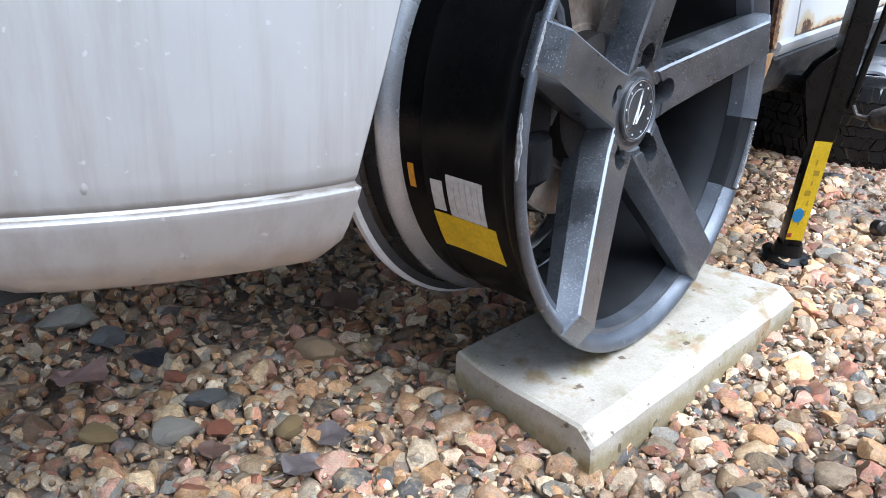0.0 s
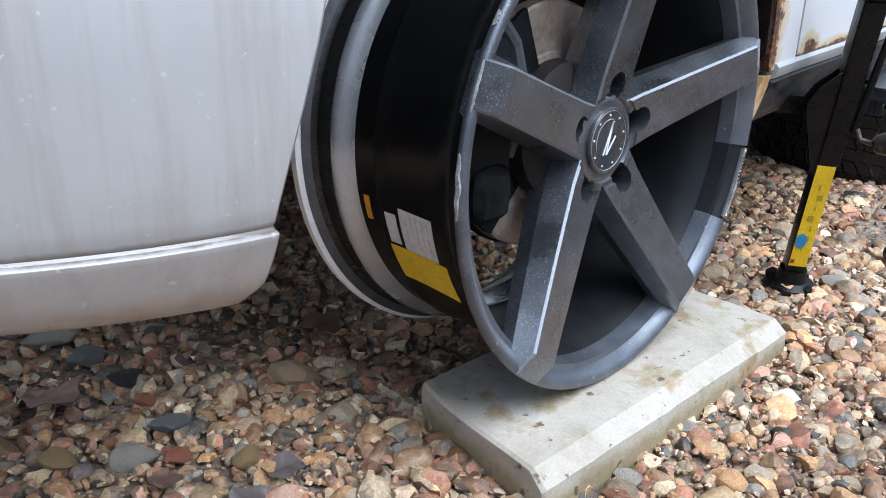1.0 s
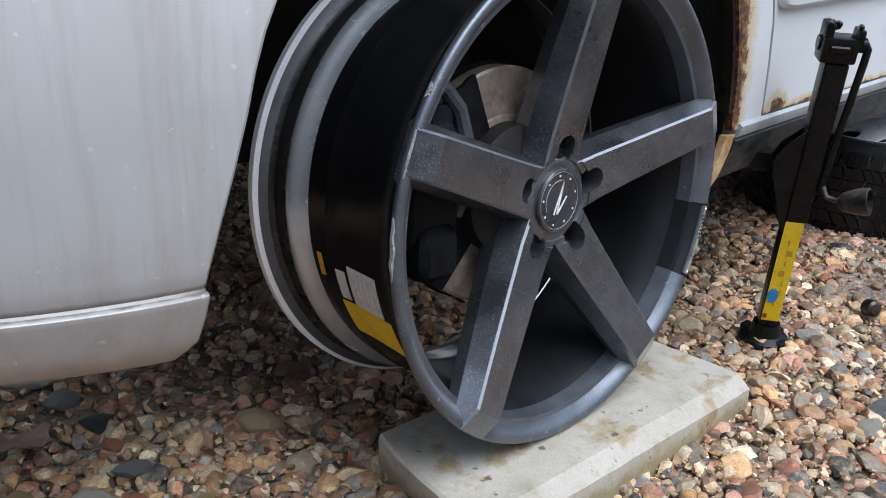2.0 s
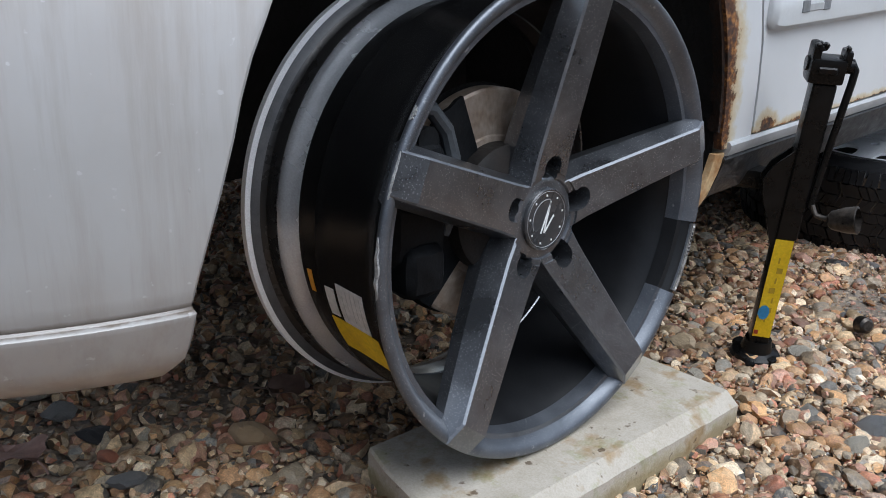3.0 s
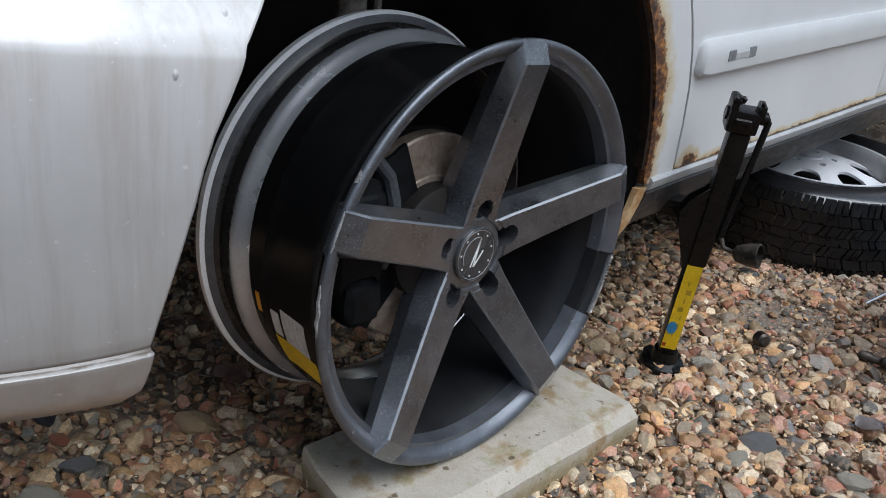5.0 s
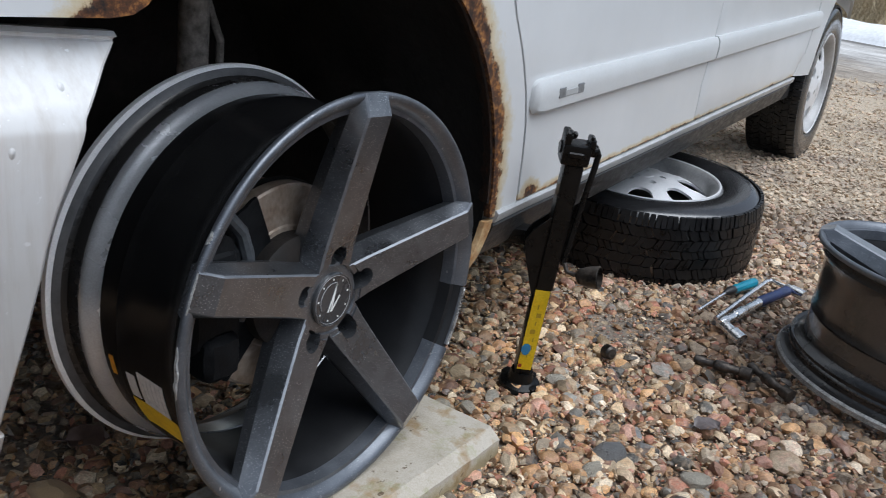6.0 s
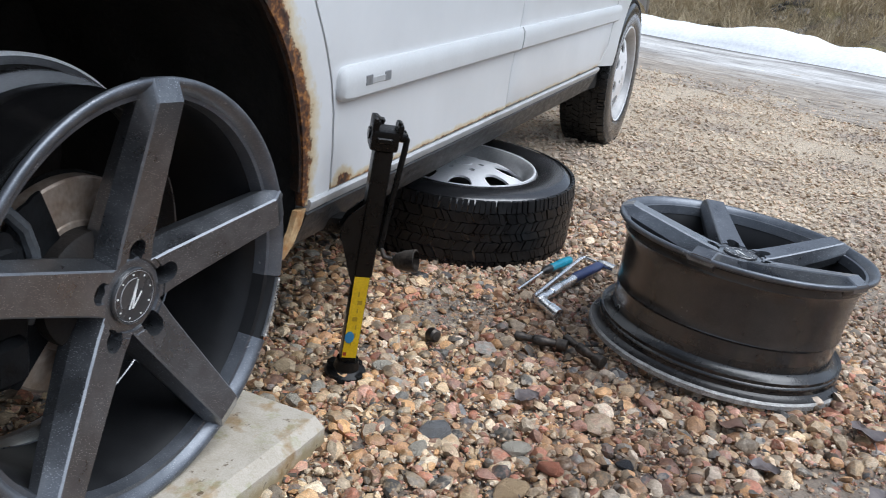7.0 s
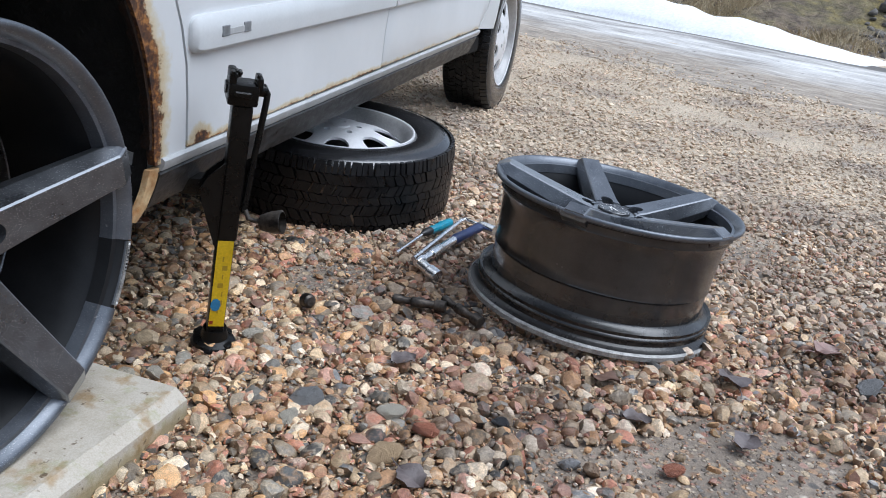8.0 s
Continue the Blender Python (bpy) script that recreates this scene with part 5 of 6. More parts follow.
def road_mat():
    m, nt, n, b = nodes_of("icy_wet_road")
    streak = noise_of(nt, 1.0, 7, 0.72, (2.6, 0.75, 1))
    fine = noise_of(nt, 7, 5, 0.7, (2, 0.8, 1))
    spots = noise_of(nt, 5, 3, 0.5, (2.2, 0.9, 1))
    tc = n.new("ShaderNodeTexCoord")
    sep = n.new("ShaderNodeSeparateXYZ")
    nt.links.new(tc.outputs["Object"], sep.inputs[0])
    across = calc(nt, "ADD", sep.outputs[0], calc(nt, "MULTIPLY", calc(nt, "SUBTRACT", streak, 0.5), 1.1))
    # brown wet verge, then packed ice in the ruts
    ice = ramp_of(nt, calc(nt, "MULTIPLY", calc(nt, "SUBTRACT", across, 5.6), 1.4), [(0.0, (0, 0, 0)), (0.45, (0.55, 0.55, 0.55)), (1.0, (0.9, 0.9, 0.9))])
    dirt = ramp_of(nt, fine, [(0.3, (0.20, 0.165, 0.13)), (0.5, (0.36, 0.305, 0.245)), (0.7, (0.48, 0.42, 0.345))])
    white = ramp_of(nt, streak, [(0.36, (0.26, 0.245, 0.23)), (0.47, (0.52, 0.50, 0.475)), (0.6, (0.76, 0.745, 0.72))])
    col = mixed(nt, ice, dirt, white)
    col = mixed(nt, 1.0, col, ramp_of(nt, fine, [(0.3, (0.78, 0.77, 0.76)), (0.6, (1.06, 1.06, 1.06))]), "MULTIPLY")
    col = mixed(nt, ramp_of(nt, spots, [(0.70, (0, 0, 0)), (0.74, (1, 1, 1))]), col, (0.12, 0.105, 0.09))
    seam = ramp_of(nt, calc(nt, "MULTIPLY", calc(nt, "SUBTRACT", sep.outputs[0], 7.25), 3.0), [(0.2, (0, 0, 0)), (0.5, (0.85, 0.85, 0.85))])
    col = mixed(nt, seam, col, (0.10, 0.09, 0.08))
    nt.links.new(col, b.inputs["Base Color"])
    nt.links.new(ramp_of(nt, fine, [(0.3, (0.6,) * 3), (0.7, (0.9,) * 3)]), b.inputs["Roughness"])
    bumped(nt, b, fine, 0.4, 0.02)
    return m


def hill_mat():
    m, nt, n, b = nodes_of("mossy_brown_hillside")
    big, mid, fine = noise_of(nt, 0.8, 5, 0.7), noise_of(nt, 6, 6, 0.75), noise_of(nt, 40, 4, 0.7)
    col = ramp_of(nt, big, [(0.34, (0.11, 0.088, 0.07)), (0.46, (0.19, 0.15, 0.11)), (0.54, (0.17, 0.145, 0.08)), (0.62, (0.26, 0.205, 0.07)), (0.70, (0.12, 0.098, 0.075))])
    col = mixed(nt, 1.0, col, ramp_of(nt, mid, [(0.32, (0.35, 0.33, 0.32)), (0.5, (0.9, 0.88, 0.86)), (0.68, (1.6, 1.55, 1.45))]), "MULTIPLY")
    patch = ramp_of(nt, noise_of(nt, 1.6, 3, 0.5, (1.6, 0.6, 1)), [(0.70, (0, 0, 0)), (0.72, (1, 1, 1))])
    col = mixed(nt, patch, col, (0.75, 0.76, 0.78))
    nt.links.new(col, b.inputs["Base Color"])
    b.inputs["Roughness"].default_value = 0.9
    bumped(nt, b, mid, 0.9, 0.08)
    return m


road = road_sheet("road", span(4.6, 7.75, 0.11), span(-16, 18, 0.22), lambda s, w: road_z(s, w) - 0.004 + 0.012 * noise.noise((s * 3.1, w * 0.6, 5)) - 0.024 * max(0, 1 - (s - 4.6) / 0.6) * (0.8 + noise.noise((s * 2, w * 1.1, 9))), road_mat(), "wet gravel road with pale frozen ruts")
CREST = curve_of([(-30, 0.20), (-6, 0.175), (-4.6, 0.165), (-4.2, 0.16), (-3.9, 0.195), (-3.55, 0.205), (-3.2, 0.20), (-2.9, 0.15), (-2.65, 0.17), (-2.3, 0.13), (-2.0, 0.09), (-1.6, 0.045), (-1.2, 0.0), (20, -0.05)])


def snow_height(s, w):
    f = (s - 7.50 - 0.07 * noise.noise((w * 0.8, 0, 7))) / 0.95
    k = math.sin(math.pi * min(max(f, 0), 1)) ** 0.55 if 0 < f < 1 else 0
    c = CREST(w)
    return road_z(s, w) - 0.03 + k * (c + 0.03 if c > 0.01 else c) * (1 + 0.22 * noise.noise((s * 1.3, w * 1.1, 1))) + k * 0.022 * noise.noise((s * 4, w * 4, 2))


snow = road_sheet("snow_bank", span(7.4, 8.5, 0.05), span(-16, -0.8, 0.07), snow_height, M_SNOW, "ploughed bank of old white snow along the road")


def hill_z(s, w):
    k = max(0.0, s - 8.1)
    return road_z(8.1, w) - 0.05 + 0.20 * k + 0.35 * noise.noise((s * 0.4, w * 0.35, 4)) * min(1, k / 1.5) + 0.12 * noise.noise((s * 1.7, w * 1.5, 6)) + 0.05 * noise.noise((s * 5, w * 5, 3))


road_sheet("hillside", span(8.1, 12, 0.14) + span(12.4, 24, 0.45), span(-22, 16, 0.22), hill_z, hill_mat(), "mossy brown hillside with dead grass")


def grass():
    """Tufts of dead grass, blade by blade."""
    rng = random.Random(5)
    verts, faces = [], []
    for k in range(2300):
        s, w = rng.uniform(8.45, 12.5), rng.uniform(-9, 2)
        dense = noise.noise((s * 0.6, w * 0.6, 12)) + (0.35 if w < -3.2 and s < 10 else -0.12)
        if dense < 0.0:
            continue
        p = Vector((s, -w, hill_z(s, w) - 0.03))
        h = rng.uniform(0.06, 0.26) * (1.25 if w < -3.2 else 0.7)
        for b in range(rng.randint(16, 34)):
            q = p + Vector((rng.gauss(0, 0.09), rng.gauss(0, 0.09), 0))
            lean = Vector((rng.gauss(0, 0.4), rng.gauss(0, 0.4), 1)) * h * rng.uniform(0.6, 1.2)
            side_v = Vector((rng.uniform(-0.4, 0.4), rng.uniform(-1, 1), 0)).normalized() * 0.0045
            i = len(verts)
            mid = q + lean * 0.55
            tip = q + lean + Vector((lean.x, lean.y, -0.1 * h))
            verts += [q - side_v, q + side_v, mid + side_v * 0.8, mid - side_v * 0.8, tip]
            faces += [(i, i + 1, i + 2, i + 3), (i + 3, i + 2, i + 4)]
    return verts, faces


gv2, gf2 = grass()
M_GRASS = mat("dead_grass", (0.30, 0.235, 0.14), (0.56, 0.46, 0.30), 4, (0.7, 0.9))
sheet("dry_grass", gv2, gf2, M_GRASS, "tufts of dead tan grass on the hillside", "stuff", "grass").matrix_basis = ROAD


def stone_shape(rng, rings, segs):
    """A rounded, slightly angular stone of unit size: vertices and faces."""
    cuts = []
    for _ in range(rng.randint(7, 13)):
        d = Vector((rng.gauss(0, 1), rng.gauss(0, 1), rng.gauss(0, 1))).normalized()
        cuts.append((d, rng.uniform(0.52, 0.84)))
    seed, worn = rng.uniform(0, 99), rng.uniform(0.0, 0.22)
    dirs = [Vector((0, 0, 1))]
    for i in range(1, rings):
        th = math.pi * i / rings
        for j in range(segs):
            ph = 2 * math.pi * (j + 0.5 * (i % 2)) / segs
            dirs.append(Vector((math.sin(th) * math.cos(ph), math.sin(th) * math.sin(ph), math.cos(th))))
    dirs.append(Vector((0, 0, -1)))
    pts = []
    for d in dirs:
        whole = 1 + 0.30 * noise.noise(d * 1.1 + Vector((seed, 0, 0))) + 0.16 * noise.noise(d * 2.6 + Vector((0, seed, 0)))
        r = whole
        for c, h in cuts:
            k = d.dot(c)
            if k > 0.05:
                r = min(r, h / k)
        r = r * (1 - worn) + min(whole, 0.95) * worn * 0.92 + 0.07 * noise.noise(d * 5.5 + Vector((0, 0, seed)))
        pts.append(d * (r * 1.12))
    faces = []
    for j in range(segs):
        faces.append((0, 1 + j, 1 + (j + 1) % segs))
    for i in range(rings - 2):
        a0, b0 = 1 + i * segs, 1 + (i + 1) * segs
        for j in range(segs):
            j2 = (j + 1) % segs
            if i % 2 == 1:
                faces += [(a0 + j, b0 + j, a0 + j2), (a0 + j2, b0 + j, b0 + j2)]
            else:
                faces += [(a0 + j, b0 + j, b0 + j2), (a0 + j, b0 + j2, a0 + j2)]
    last, a0 = len(dirs) - 1, 1 + (rings - 2) * segs
    for j in range(segs):
        faces.append((a0 + j, last, a0 + (j + 1) % segs))
    return np.array([tuple(p) for p in pts]), np.array(faces)


def rubble():
    """Broken rock and clods lying on the slope."""
    rng = random.Random(21)
    shapes = [stone_shape(rng, 6, 8) for _ in range(8)]
    verts, faces = [], []
    while len(verts) < 1400 * 42:
        s, w = rng.uniform(8.4, 12.0), rng.uniform(-4.6, 2.0)
        if noise.noise((s * 0.5, w * 0.5, 31)) + 0.10 * (w + 2.0) < -0.10:
            continue
        d = rng.uniform(0.025, 0.07) if rng.random() < 0.85 else rng.uniform(0.08, 0.17)
        v, f = shapes[rng.randrange(8)]
        e = np.array(Euler((rng.gauss(0, 0.4), rng.gauss(0, 0.4), rng.uniform(0, 6.28))).to_matrix())
        k = len(verts)
        verts += [tuple(p) for p in (v * np.array((d, d * 0.8, d * 0.55))) @ e.T + np.array((s, -w, hill_z(s, w) + 0.1 * d))]
        faces += [tuple(int(i) + k for i in q) for q in f]
    return verts, faces


rv, rf = rubble()
M_RUBBLE = mat("weathered_dark_rock", (0.075, 0.068, 0.062), (0.24, 0.215, 0.185), 3, (0.7, 0.95), bump=0.7, bscale=25, dist=0.02, grain=0.35)
sheet("rubble", rv, rf, M_RUBBLE, "broken dark rock and clods on the slope", "stuff", "rubble").matrix_basis = ROAD


# ---- tools and small things on the gravel ----
def lie(x, y, h=0.0):
    """A place on the gravel."""
    q = CAR.inverted() @ Vector((x, y, 0))
    return Vector((x, y, ground_z(q.x) + h + 0.009))


def rod_between(name, pts, r, material, parent, label="", n=14):
    inv = parent.matrix_basis.inverted()
    return part(name, tube([inv @ Vector(p) for p in pts], r, n), material, parent, label)


def lerp(a, b, *fs):
    return [a + (b - a) * f for f in fs]


screwdriver = thing("screwdriver", Matrix.Translation(lie(1.108, 1.916)), "screwdriver with turquoise handle lying on gravel", "screwdriver", "hand tools")
a, b, c = Vector((1.018, 1.812, 0.027)), Vector((1.108, 1.916, 0.038)), Vector((1.203, 2.003, 0.041))
rod_between("blade", lerp(a, b, 0, 0.04, 0.1, 1), [0.0045, 0.0045, 0.0036, 0.0036], M_STEEL, screwdriver, "thin steel blade")
rod_between("collar", lerp(b, c, -0.06, 0.02, 0.10, 0.22, 0.26), [0.0045, 0.0075, 0.0105, 0.0105, 0.009], M_BLACK, screwdriver)
rod_between("handle", lerp(b, c, 0.24, 0.30, 0.42, 0.6, 0.85, 0.96, 1.0), [0.009, 0.0112, 0.010, 0.0118, 0.0118, 0.010, 0.0055], M_CYAN, screwdriver, "turquoise plastic handle", 10)

wrench = thing("wheel_wrench", Matrix.Translation(lie(1.15, 1.90)), "bent silver wheel wrench lying on gravel", "wrench", "hand tools")
a, b, c, d = Vector((1.049, 1.774, 0.028)), Vector((1.238, 2.018, 0.044)), Vector((1.270, 1.977, 0.044)), Vector((1.298, 1.938, 0.042))
rod_between("rod", [a, *lerp(a, b, 0.5, 0.94), b + Vector((0.007, -0.002, 0)), *lerp(b, c, 0.4, 1)], 0.0054, M_STEEL, wrench, "bent steel rod")
rod_between("socket", lerp(c, d, -0.1, 0.1, 0.3, 1.0), [0.007, 0.0105, 0.0125, 0.0125], M_STEEL, wrench, "dull socket end")

ratchet = thing("telescopic_wrench", Matrix.Translation(lie(1.15, 1.85)), "chrome telescopic wrench with dark blue grip and socket", "wrench", "hand tools")
a, b, c = Vector((1.053, 1.744, 0.032)), Vector((1.172, 1.872, 0.040)), Vector((1.266, 1.960, 0.044))
rod_between("shaft", lerp(a, b, -0.05, 0.02, 0.1, 0.12, 0.3, 0.32, 0.55, 0.57, 1.0), [0.009, 0.0125, 0.0125, 0.0095, 0.0095, 0.0118, 0.0118, 0.0098, 0.0098], M_STEEL, ratchet, "chrome stepped shaft")
rod_between("grip", lerp(b, c, -0.02, 0.06, 0.5, 0.92, 1.0), [0.010, 0.0125, 0.0115, 0.0125, 0.009], M_BLUEGRIP, ratchet, "dark blue plastic grip")
d = Vector((1.082, 1.695, 0.020))
soc = tube([(0, 0, 0), (0, 0, 0.004), (0, 0, 0.03), (0, 0, 0.034), (0, 0, 0.060), (0, 0, 0.060), (0, 0, 0.04)], [0.011, 0.0128, 0.0128, 0.0155, 0.0155, 0.0125, 0.011], 20)
turn = (d - a).to_track_quat("Z", "Y").to_matrix().to_4x4()
part("socket", moved(soc, ratchet.matrix_basis.inverted() @ Matrix.Translation(a + Vector((0.002, 0.0, -0.002))) @ turn), M_STEEL, ratchet, "chrome hollow socket")


def extension(p, q, label):
    e = thing("extension_bar", Matrix.Translation((p + q) / 2), label, "socket bar", "hand tools")
    rod_between("bar", lerp(p, q, 0, 0.02, 0.16, 0.2, 0.36, 0.40, 0.62, 0.66, 0.92, 1.0), [0.007, 0.0095, 0.0095, 0.0072, 0.0072, 0.0106, 0.0106, 0.0082, 0.0082, 0.007], M_DARKSTEEL, e, "oily dark steel bar")
    rod_between("end_socket", lerp(p, q, 0.84, 0.86, 1.06, 1.07), [0.009, 0.0122, 0.0122, 0.009], M_DARKSTEEL, e)


extension(Vector((0.963, 1.592, 0.013)), Vector((1.053, 1.540, 0.018)), "dark oily socket extension bar on gravel")
extension(Vector((1.060, 1.560, 0.026)), Vector((1.106, 1.470, 0.019)), "short dark oily socket bar on gravel beside the lying wheel")
capb = lathe([(0, 0.022), (0.010, 0.022), (0.0155, 0.018), (0.0175, 0.0), (0.0155, 0.0), (0.0135, 0.014), (0, 0.016)], 24)
nut = finish(moved(capb, Matrix.Rotation(radians(75), 4, "X") @ Matrix.Rotation(radians(25), 4, "Y")), "bolt_cap", M_DARKSTEEL, None, "", True, Matrix.Translation(lie(0.787, 1.582, 0.004)) @ Matrix.Scale(0.85, 4))
tagged(nut, "small dark hollow bolt cap lying on gravel", "bolt cap")


def leaf_mesh():
    bm = bmesh.new()
    rows = []
    for i in range(9):
        f = i / 8
        w = 0.021 * math.sin(math.pi * min(f * 1.02, 1)) ** 0.7 * (1 + 0.12 * math.sin(f * 19))
        rows.append([bm.verts.new((-0.03 + 0.06 * f, s * w, 0.006 * abs(s) + 0.004 * math.sin(f * 5) + 0.003 * s * math.sin(f * 9))) for s in (-1, -0.5, 0, 0.5, 1)])
    for r0, r1 in zip(rows, rows[1:]):
        for k in range(4):
            bm.faces.new((r0[k], r0[k + 1], r1[k + 1], r1[k]))
    ext = bmesh.ops.extrude_face_region(bm, geom=bm.faces[:])
    bmesh.ops.translate(bm, vec=(0, 0, -0.0008), verts=[v for v in ext["geom"] if isinstance(v, bmesh.types.BMVert)])
    add(bm, tube([(-0.028, 0, 0.002), (-0.045, 0.002, 0.003), (-0.056, 0.006, 0.002)], 0.0009, 6))
    return bm


M_LEAF = mat("brown_leaf", (0.10, 0.06, 0.045), (0.19, 0.115, 0.085), 30, (0.4, 0.65))
M_LEAF_GREY = mat("sodden_grey_leaf", (0.085, 0.068, 0.065), (0.165, 0.135, 0.128), 34, (0.3, 0.55), bump=0.4)
M_LEAF_PINK = mat("faded_pinkish_leaf", (0.20, 0.12, 0.10), (0.36, 0.235, 0.20), 34, (0.4, 0.6), bump=0.4)
LEAVES = [(-0.040, 1.123, 0.060, 20, 0), (-0.277, 0.872, 0.072, 165, 2), (0.022, 0.761, 0.046, 60, 1), (0.034, 0.813, 0.046, 200, 1), (-0.072, 0.768, 0.038, 110, 0), (0.865, 1.023, 0.050, 300, 1),
          (0.932, 1.357, 0.050, 15, 1), (1.277, 1.137, 0.050, 340, 1), (1.279, 1.260, 0.056, 130, 0), (1.528, 1.236, 0.070, 75, 1), (1.432, 1.054, 0.050, 220, 1), (1.808, 1.323, 0.070, 10, 2)]
leaf_data = leaf_mesh()
for k, (x, y, size, turned, tone) in enumerate(LEAVES):
    bm = leaf_data.copy()
    for v in bm.verts:
        v.co.z += 0.006 * noise.noise((v.co.x * 40, v.co.y * 40, k * 3.7))
        v.co.y *= 1.25
    u = (CAR.inverted() @ Vector((x, y, 0))).x
    leaf = finish(bm, "dead_leaf", (M_LEAF, M_LEAF_GREY, M_LEAF_PINK)[tone], None, "", True, pose(x, y, ground_z(u) + 0.006, 7 - 3 * (k % 4), 4 * (k % 3) - 5, turned) @ Matrix.Scale(size / 0.06, 4))
    tagged(leaf, ("brown dead leaf lying on gravel", "sodden grey-brown dead leaf stuck to gravel", "faded pinkish dead leaf lying on gravel")[tone], "leaf", "dead leaves")
leaf_data.free()


# ---- gravel: the stones of the yard ----
def bare(x, y):
    """Where sand shows between the stones."""
    d = (x - 1.38) ** 2 + 1.7 * (y - 1.00) ** 2
    e = 1.5 * (x - 0.80) ** 2 + (y - 1.76) ** 2
    return 1.7 * math.exp(-d / 0.05) + 0.75 * math.exp(-e / 0.02) + noise.noise((x * 1.9 + 3.0, y * 1.9, 0.5)) + 0.4 * noise.noise((x * 6, y * 6, 2.5))


def gravel(name, u0, u1, o0, o1, step, size, rings, segs, seed, skip=None, material=M_STONE, label="loose wet gravel of mixed tan, grey and red stones", flat=1.0):
    rng = random.Random(seed)
    shapes = [stone_shape(rng, rings, segs) for _ in range(24)]
    nv = len(shapes[0][0])
    rs = np.random.RandomState(seed)
    vs, fs, k = [], [], 0
    nu, no = int((u1 - u0) / step), int((o1 - o0) / step)
    car3 = np.array(CAR.to_3x3())
    for i in range(nu):
        for j in range(no):
            u = u0 + (i + rs.uniform(-0.15, 1.15)) * step
            o = o0 + (j + rs.uniform(-0.15, 1.15)) * step
            if skip and skip(u, o):
                continue
            p = at(u, o)
            bb = bare(p.x, p.y)
            if bb > 0.50 and rs.rand() < (0.86 if bb > 0.8 else 0.45):
                continue
            d = min(max(size * math.exp(rs.normal(0, 0.42)), size * 0.40), size * 1.9)
            if bb > 0.50:
                d *= 0.55
            ax = d * 0.5 * np.array([1.0, rs.uniform(0.55, 1.0), flat * rs.uniform(0.42, 0.85)])
            v, f = shapes[rs.randint(24)]
            e = Euler((rs.normal(0, 0.34), rs.normal(0, 0.34), rs.uniform(0, 6.283))).to_matrix()
            w = (v * ax) @ np.array(e).T
            z = ground_z(u) - 0.0035 - 0.25 * ax[2] - 0.005 * rs.rand() + (0.003 if d < size * 0.8 else 0.0) - (0.004 if bb > 0.50 else 0) + 0.008 * noise.noise((p.x * 2.3, p.y * 2.3, 3.1))
            vs.append(w + np.array((p.x, p.y, z)))
            fs.append(f + k)
            k += nv
    V, F = np.concatenate(vs), np.concatenate(fs)
    me = bpy.data.meshes.new(name)
    me.vertices.add(len(V))
    me.vertices.foreach_set("co", V.astype(np.float32).ravel())
    me.loops.add(F.size)
    me.loops.foreach_set("vertex_index", F.astype(np.int32).ravel())
    me.polygons.add(len(F))
    me.polygons.foreach_set("loop_start", np.arange(0, F.size, 3, dtype=np.int32))
    me.update(calc_edges=True)
    me.materials.append(material)
    me.shade_smooth()
    me.set_sharp_from_angle(angle=radians(30))
    ob = new(name, me)
    ob.parent = ground
    return tagged(ob, label, "", "", "stuff")


gravel("gravel", -0.85, 1.15, -0.40, 0.95, 0.0200, 0.0240, 7, 9, 1)
gravel("gravel", -0.85, 1.15, -0.40, 0.95, 0.0150, 0.0125, 4, 6, 7)
gravel("gravel", -0.60, 1.15, -0.16, 0.95, 0.0130, 0.0075, 3, 5, 27, None, M_STONE, "fine grit between the larger stones")
gravel("gravel", -0.85, 1.15, 0.95, 1.9, 0.0205, 0.0225, 5, 7, 2)
gravel("gravel", -0.30, 1.9, 0.95, 1.9, 0.0165, 0.0125, 4, 5, 17)
gravel("gravel", 1.15, 1.9, -0.5, 0.95, 0.0165, 0.0125, 4, 5, 18)
gravel("gravel", -1.3, 1.15, -1.6, -0.40, 0.0210, 0.024, 4, 5, 6)
gravel("gravel", 1.15, 2.1, -1.3, 2.1, 0.0205, 0.0205, 4, 6, 3, None, M_HALFDRY)
gravel("gravel", 2.1, 3.3, -1.3, 2.3, 0.0205, 0.0165, 3, 6, 13, None, M_DRYSTONE, "half-dry tan gravel", 0.62)
edge_noise = lambda u, o: 0.55 * noise.noise((u * 1.3, o * 1.3, 8)) + 0.3 * noise.noise((u * 6, o * 6, 2)) + 1.1 * noise.noise((u * 47, o * 47, 5))
gravel("gravel", 3.3, 6.6, -2.2, 3.8, 0.0270, 0.0175, 3, 5, 4, lambda u, o: u + 0.5 * o > 5.55 + edge_noise(u, o), M_DRYSTONE, "pale drier gravel towards the road", 0.50)
# sparser gravel thinning out round the yard's used part
thin = lambda u, o: math.hypot(max(0.0, -0.6 - u, u - 2.6) / 2.2, max(0.0, -1.2 - o, o - 1.4) / 2.4) + 0.35 * noise.noise((u * 1.4, o * 1.4, 6)) + 0.45 * noise.noise((u * 43, o * 43, 9)) > 0.75
gravel("gravel", -0.85, 3.3, 1.9, 4.2, 0.034, 0.0250, 3, 5, 31, thin)
gravel("gravel", -3.2, -0.85, -2.4, 4.2, 0.034, 0.0250, 3, 5, 32, thin)

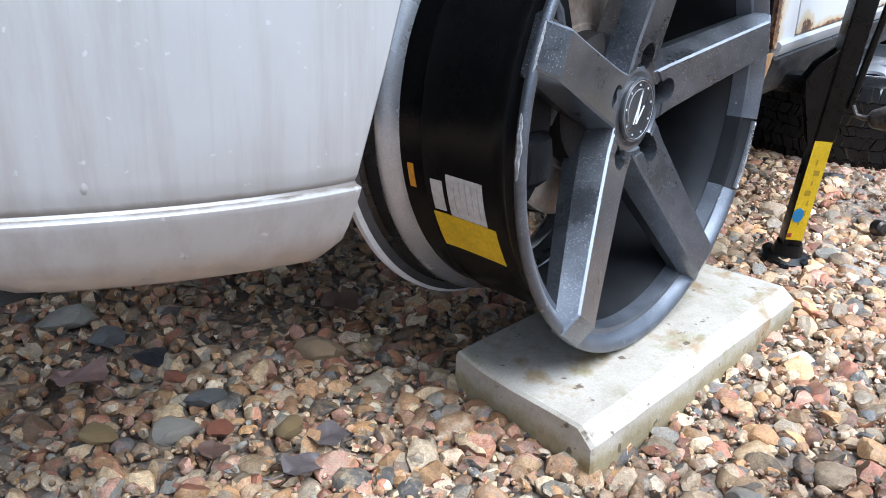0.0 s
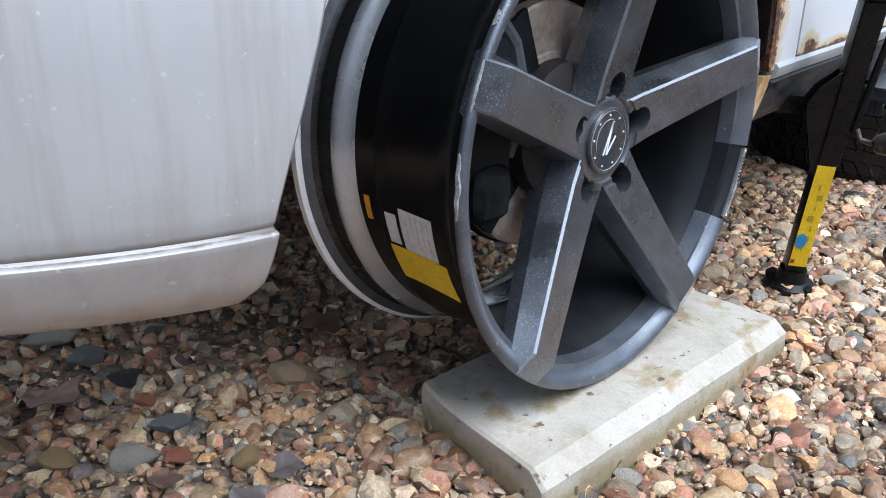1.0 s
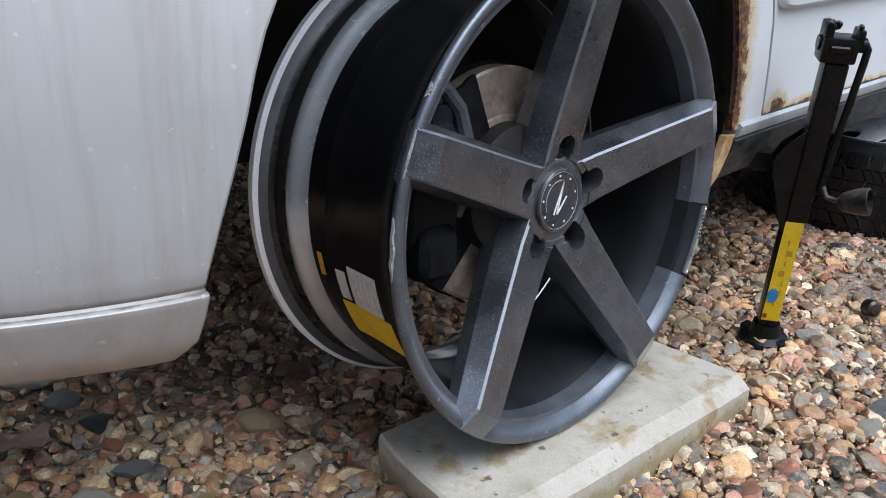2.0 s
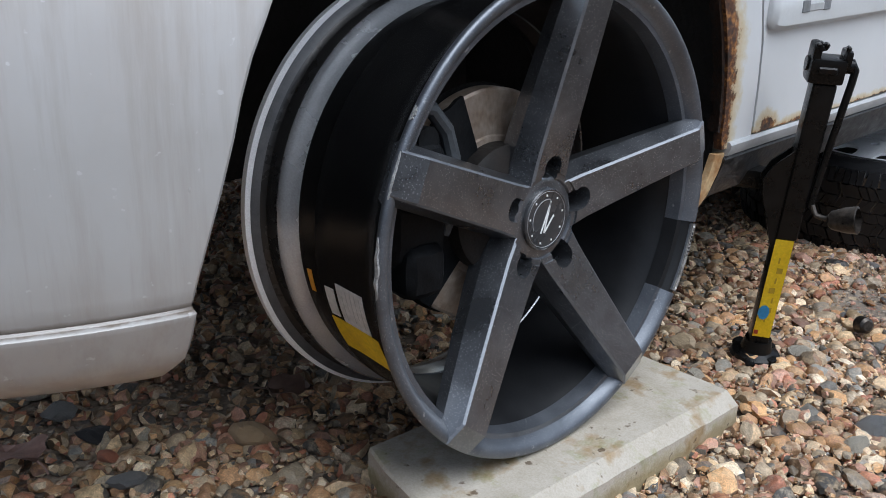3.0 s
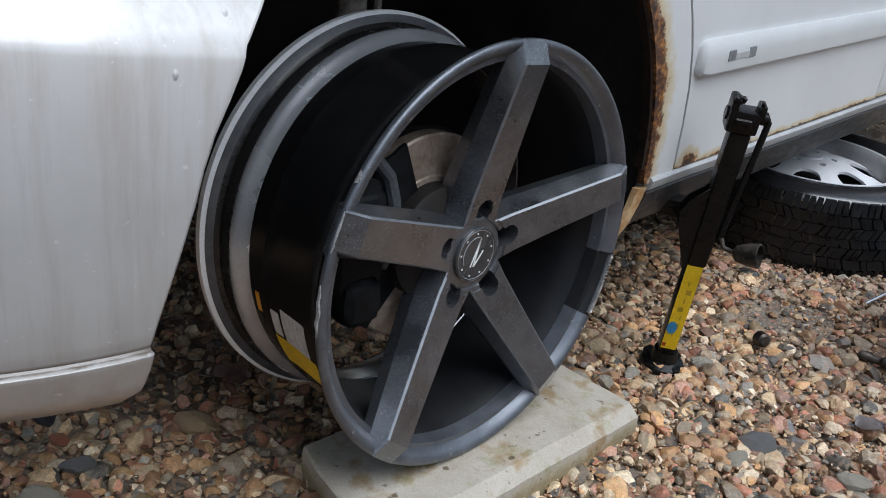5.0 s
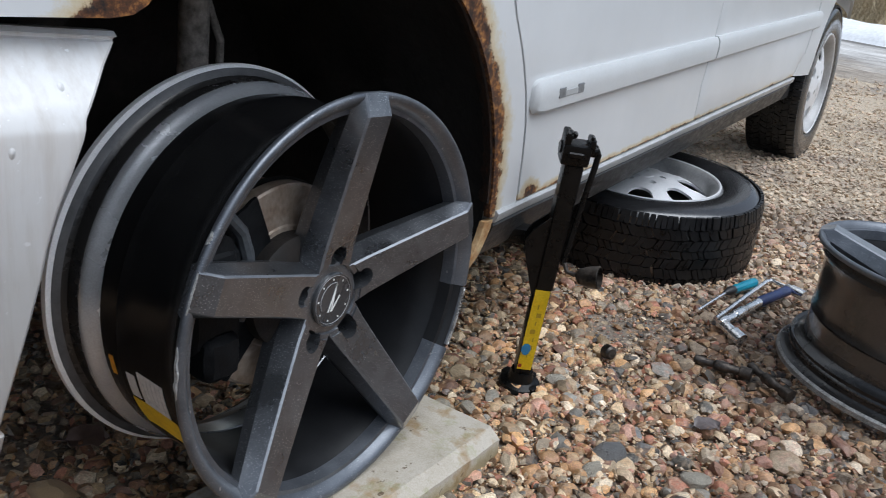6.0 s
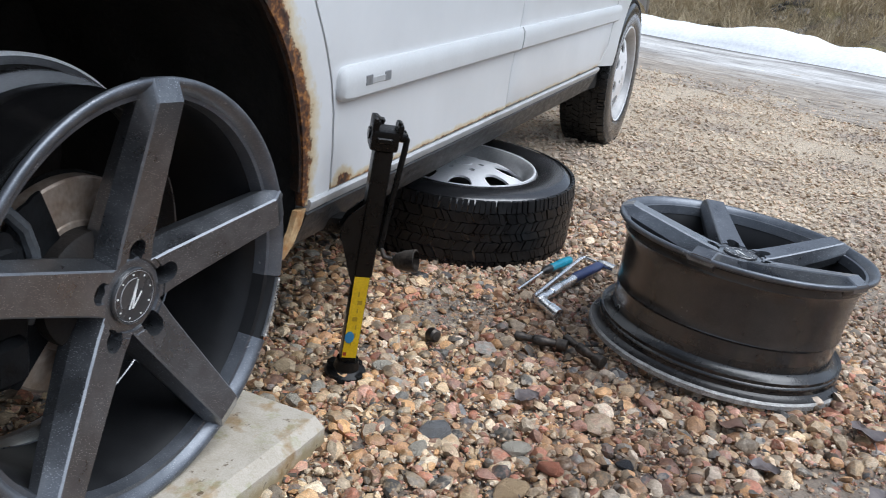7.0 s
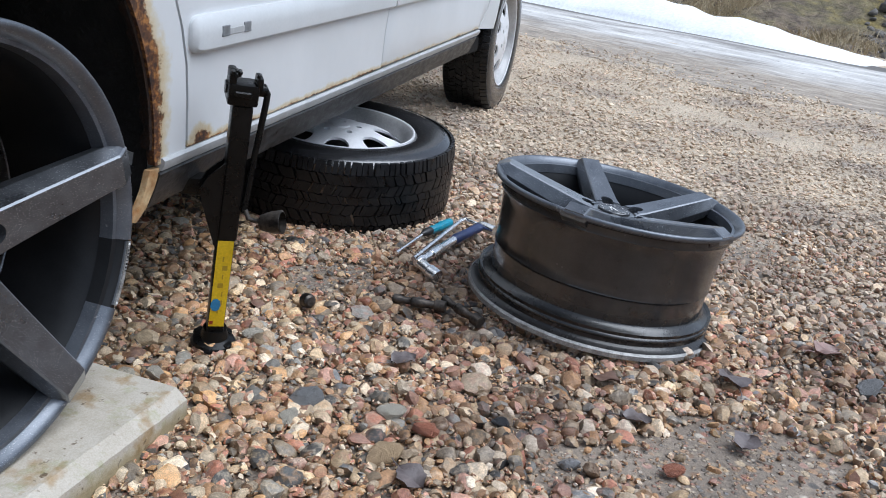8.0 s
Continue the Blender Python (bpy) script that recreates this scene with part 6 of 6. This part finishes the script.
# the largest stones near the slab, one by one
rng = random.Random(11)
kinds = []
for k in range(14):
    v, f = stone_shape(rng, 8, 11)
    me = bpy.data.meshes.new("pebble")
    me.from_pydata([tuple(p) for p in v], [], [tuple(int(i) for i in q) for q in f])
    me.materials.append(M_PEBBLE)
    me.shade_smooth()
    me.set_sharp_from_angle(angle=radians(30))
    kinds.append(me)
placed = []
while len(placed) < 300:
    u, o = rng.uniform(-0.60, 0.95), rng.uniform(-0.12, 0.85)
    d = rng.uniform(0.026, 0.040) if rng.random() < 0.85 else rng.uniform(0.040, 0.056)
    if -0.26 < u < 0.30 and -0.16 < o < 0.105 or bare(*at(u, o).xy) > 0.6:
        continue
    if any((u - a) ** 2 + (o - b) ** 2 < (0.40 * (d + c)) ** 2 for a, b, c in placed):
        continue
    placed.append((u, o, d))
    p = at(u, o)
    ob = new("pebble", kinds[rng.randrange(14)])
    ob.parent = ground
    ob.matrix_basis = Matrix.LocRotScale((p.x, p.y, ground_z(u) - 0.003), Euler((rng.gauss(0, 0.25), rng.gauss(0, 0.25), rng.uniform(0, 6.28))), Vector((d * 0.5, d * 0.5 * rng.uniform(0.65, 1), d * 0.5 * rng.uniform(0.5, 0.75))))

# stones that stand out by their size or colour
TONES = {"tan": ((0.42, 0.28, 0.15), (0.60, 0.44, 0.27)), "pale": ((0.38, 0.34, 0.27), (0.60, 0.545, 0.45)), "grey": ((0.13, 0.13, 0.13), (0.29, 0.285, 0.28)),
         "ochre": ((0.32, 0.21, 0.08), (0.48, 0.34, 0.17)), "black": ((0.020, 0.021, 0.024), (0.05, 0.05, 0.055)), "brick": ((0.33, 0.11, 0.06), (0.48, 0.20, 0.12))}
TONED = {key: mat(key + "_stone", a, b, 45, (0.3, 0.6), bump=0.8, bscale=170, grain=0.4, dist=0.004) for key, (a, b) in TONES.items()}
for x, y, d, tone in ((-0.033, 0.994, 0.056, "tan"), (-0.387, 1.021, 0.066, "pale"), (-0.298, 0.972, 0.048, "grey"), (-0.125, 0.798, 0.048, "pale"), (-0.013, 0.824, 0.040, "ochre"), (-0.197, 0.777, 0.036, "ochre"),
                      (-0.223, 0.940, 0.044, "black"), (-0.177, 0.904, 0.028, "brick"), (-0.083, 0.811, 0.028, "brick"), (-0.122, 0.864, 0.040, "grey"), (0.841, 1.090, 0.054, "tan"), (0.750, 1.240, 0.064, "grey"),
                      (0.712, 1.190, 0.036, "pale"), (0.876, 1.198, 0.046, "pale"), (0.915, 1.145, 0.042, "brick"), (0.520, 1.336, 0.040, "pale"), (0.685, 1.469, 0.040, "pale"), (1.043, 1.153, 0.031, "black"),
                      (1.805, 1.193, 0.058, "grey"), (1.270, 1.005, 0.034, "brick")):
    v, f = stone_shape(rng, 8, 11)
    me = bpy.data.meshes.new("pebble")
    me.from_pydata([tuple(p) for p in v], [], [tuple(int(i) for i in q) for q in f])
    me.materials.append(TONED[tone])
    me.shade_smooth()
    me.set_sharp_from_angle(angle=radians(30))
    ob = new("pebble", me)
    ob.parent = ground
    u = (CAR.inverted() @ Vector((x, y, 0))).x
    ob.matrix_basis = Matrix.LocRotScale((x, y, ground_z(u) + 0.003), Euler((rng.gauss(0, 0.12), rng.gauss(0, 0.12), rng.uniform(-0.5, 0.5))), Vector((d * 0.56, d * 0.42, d * 0.26)))
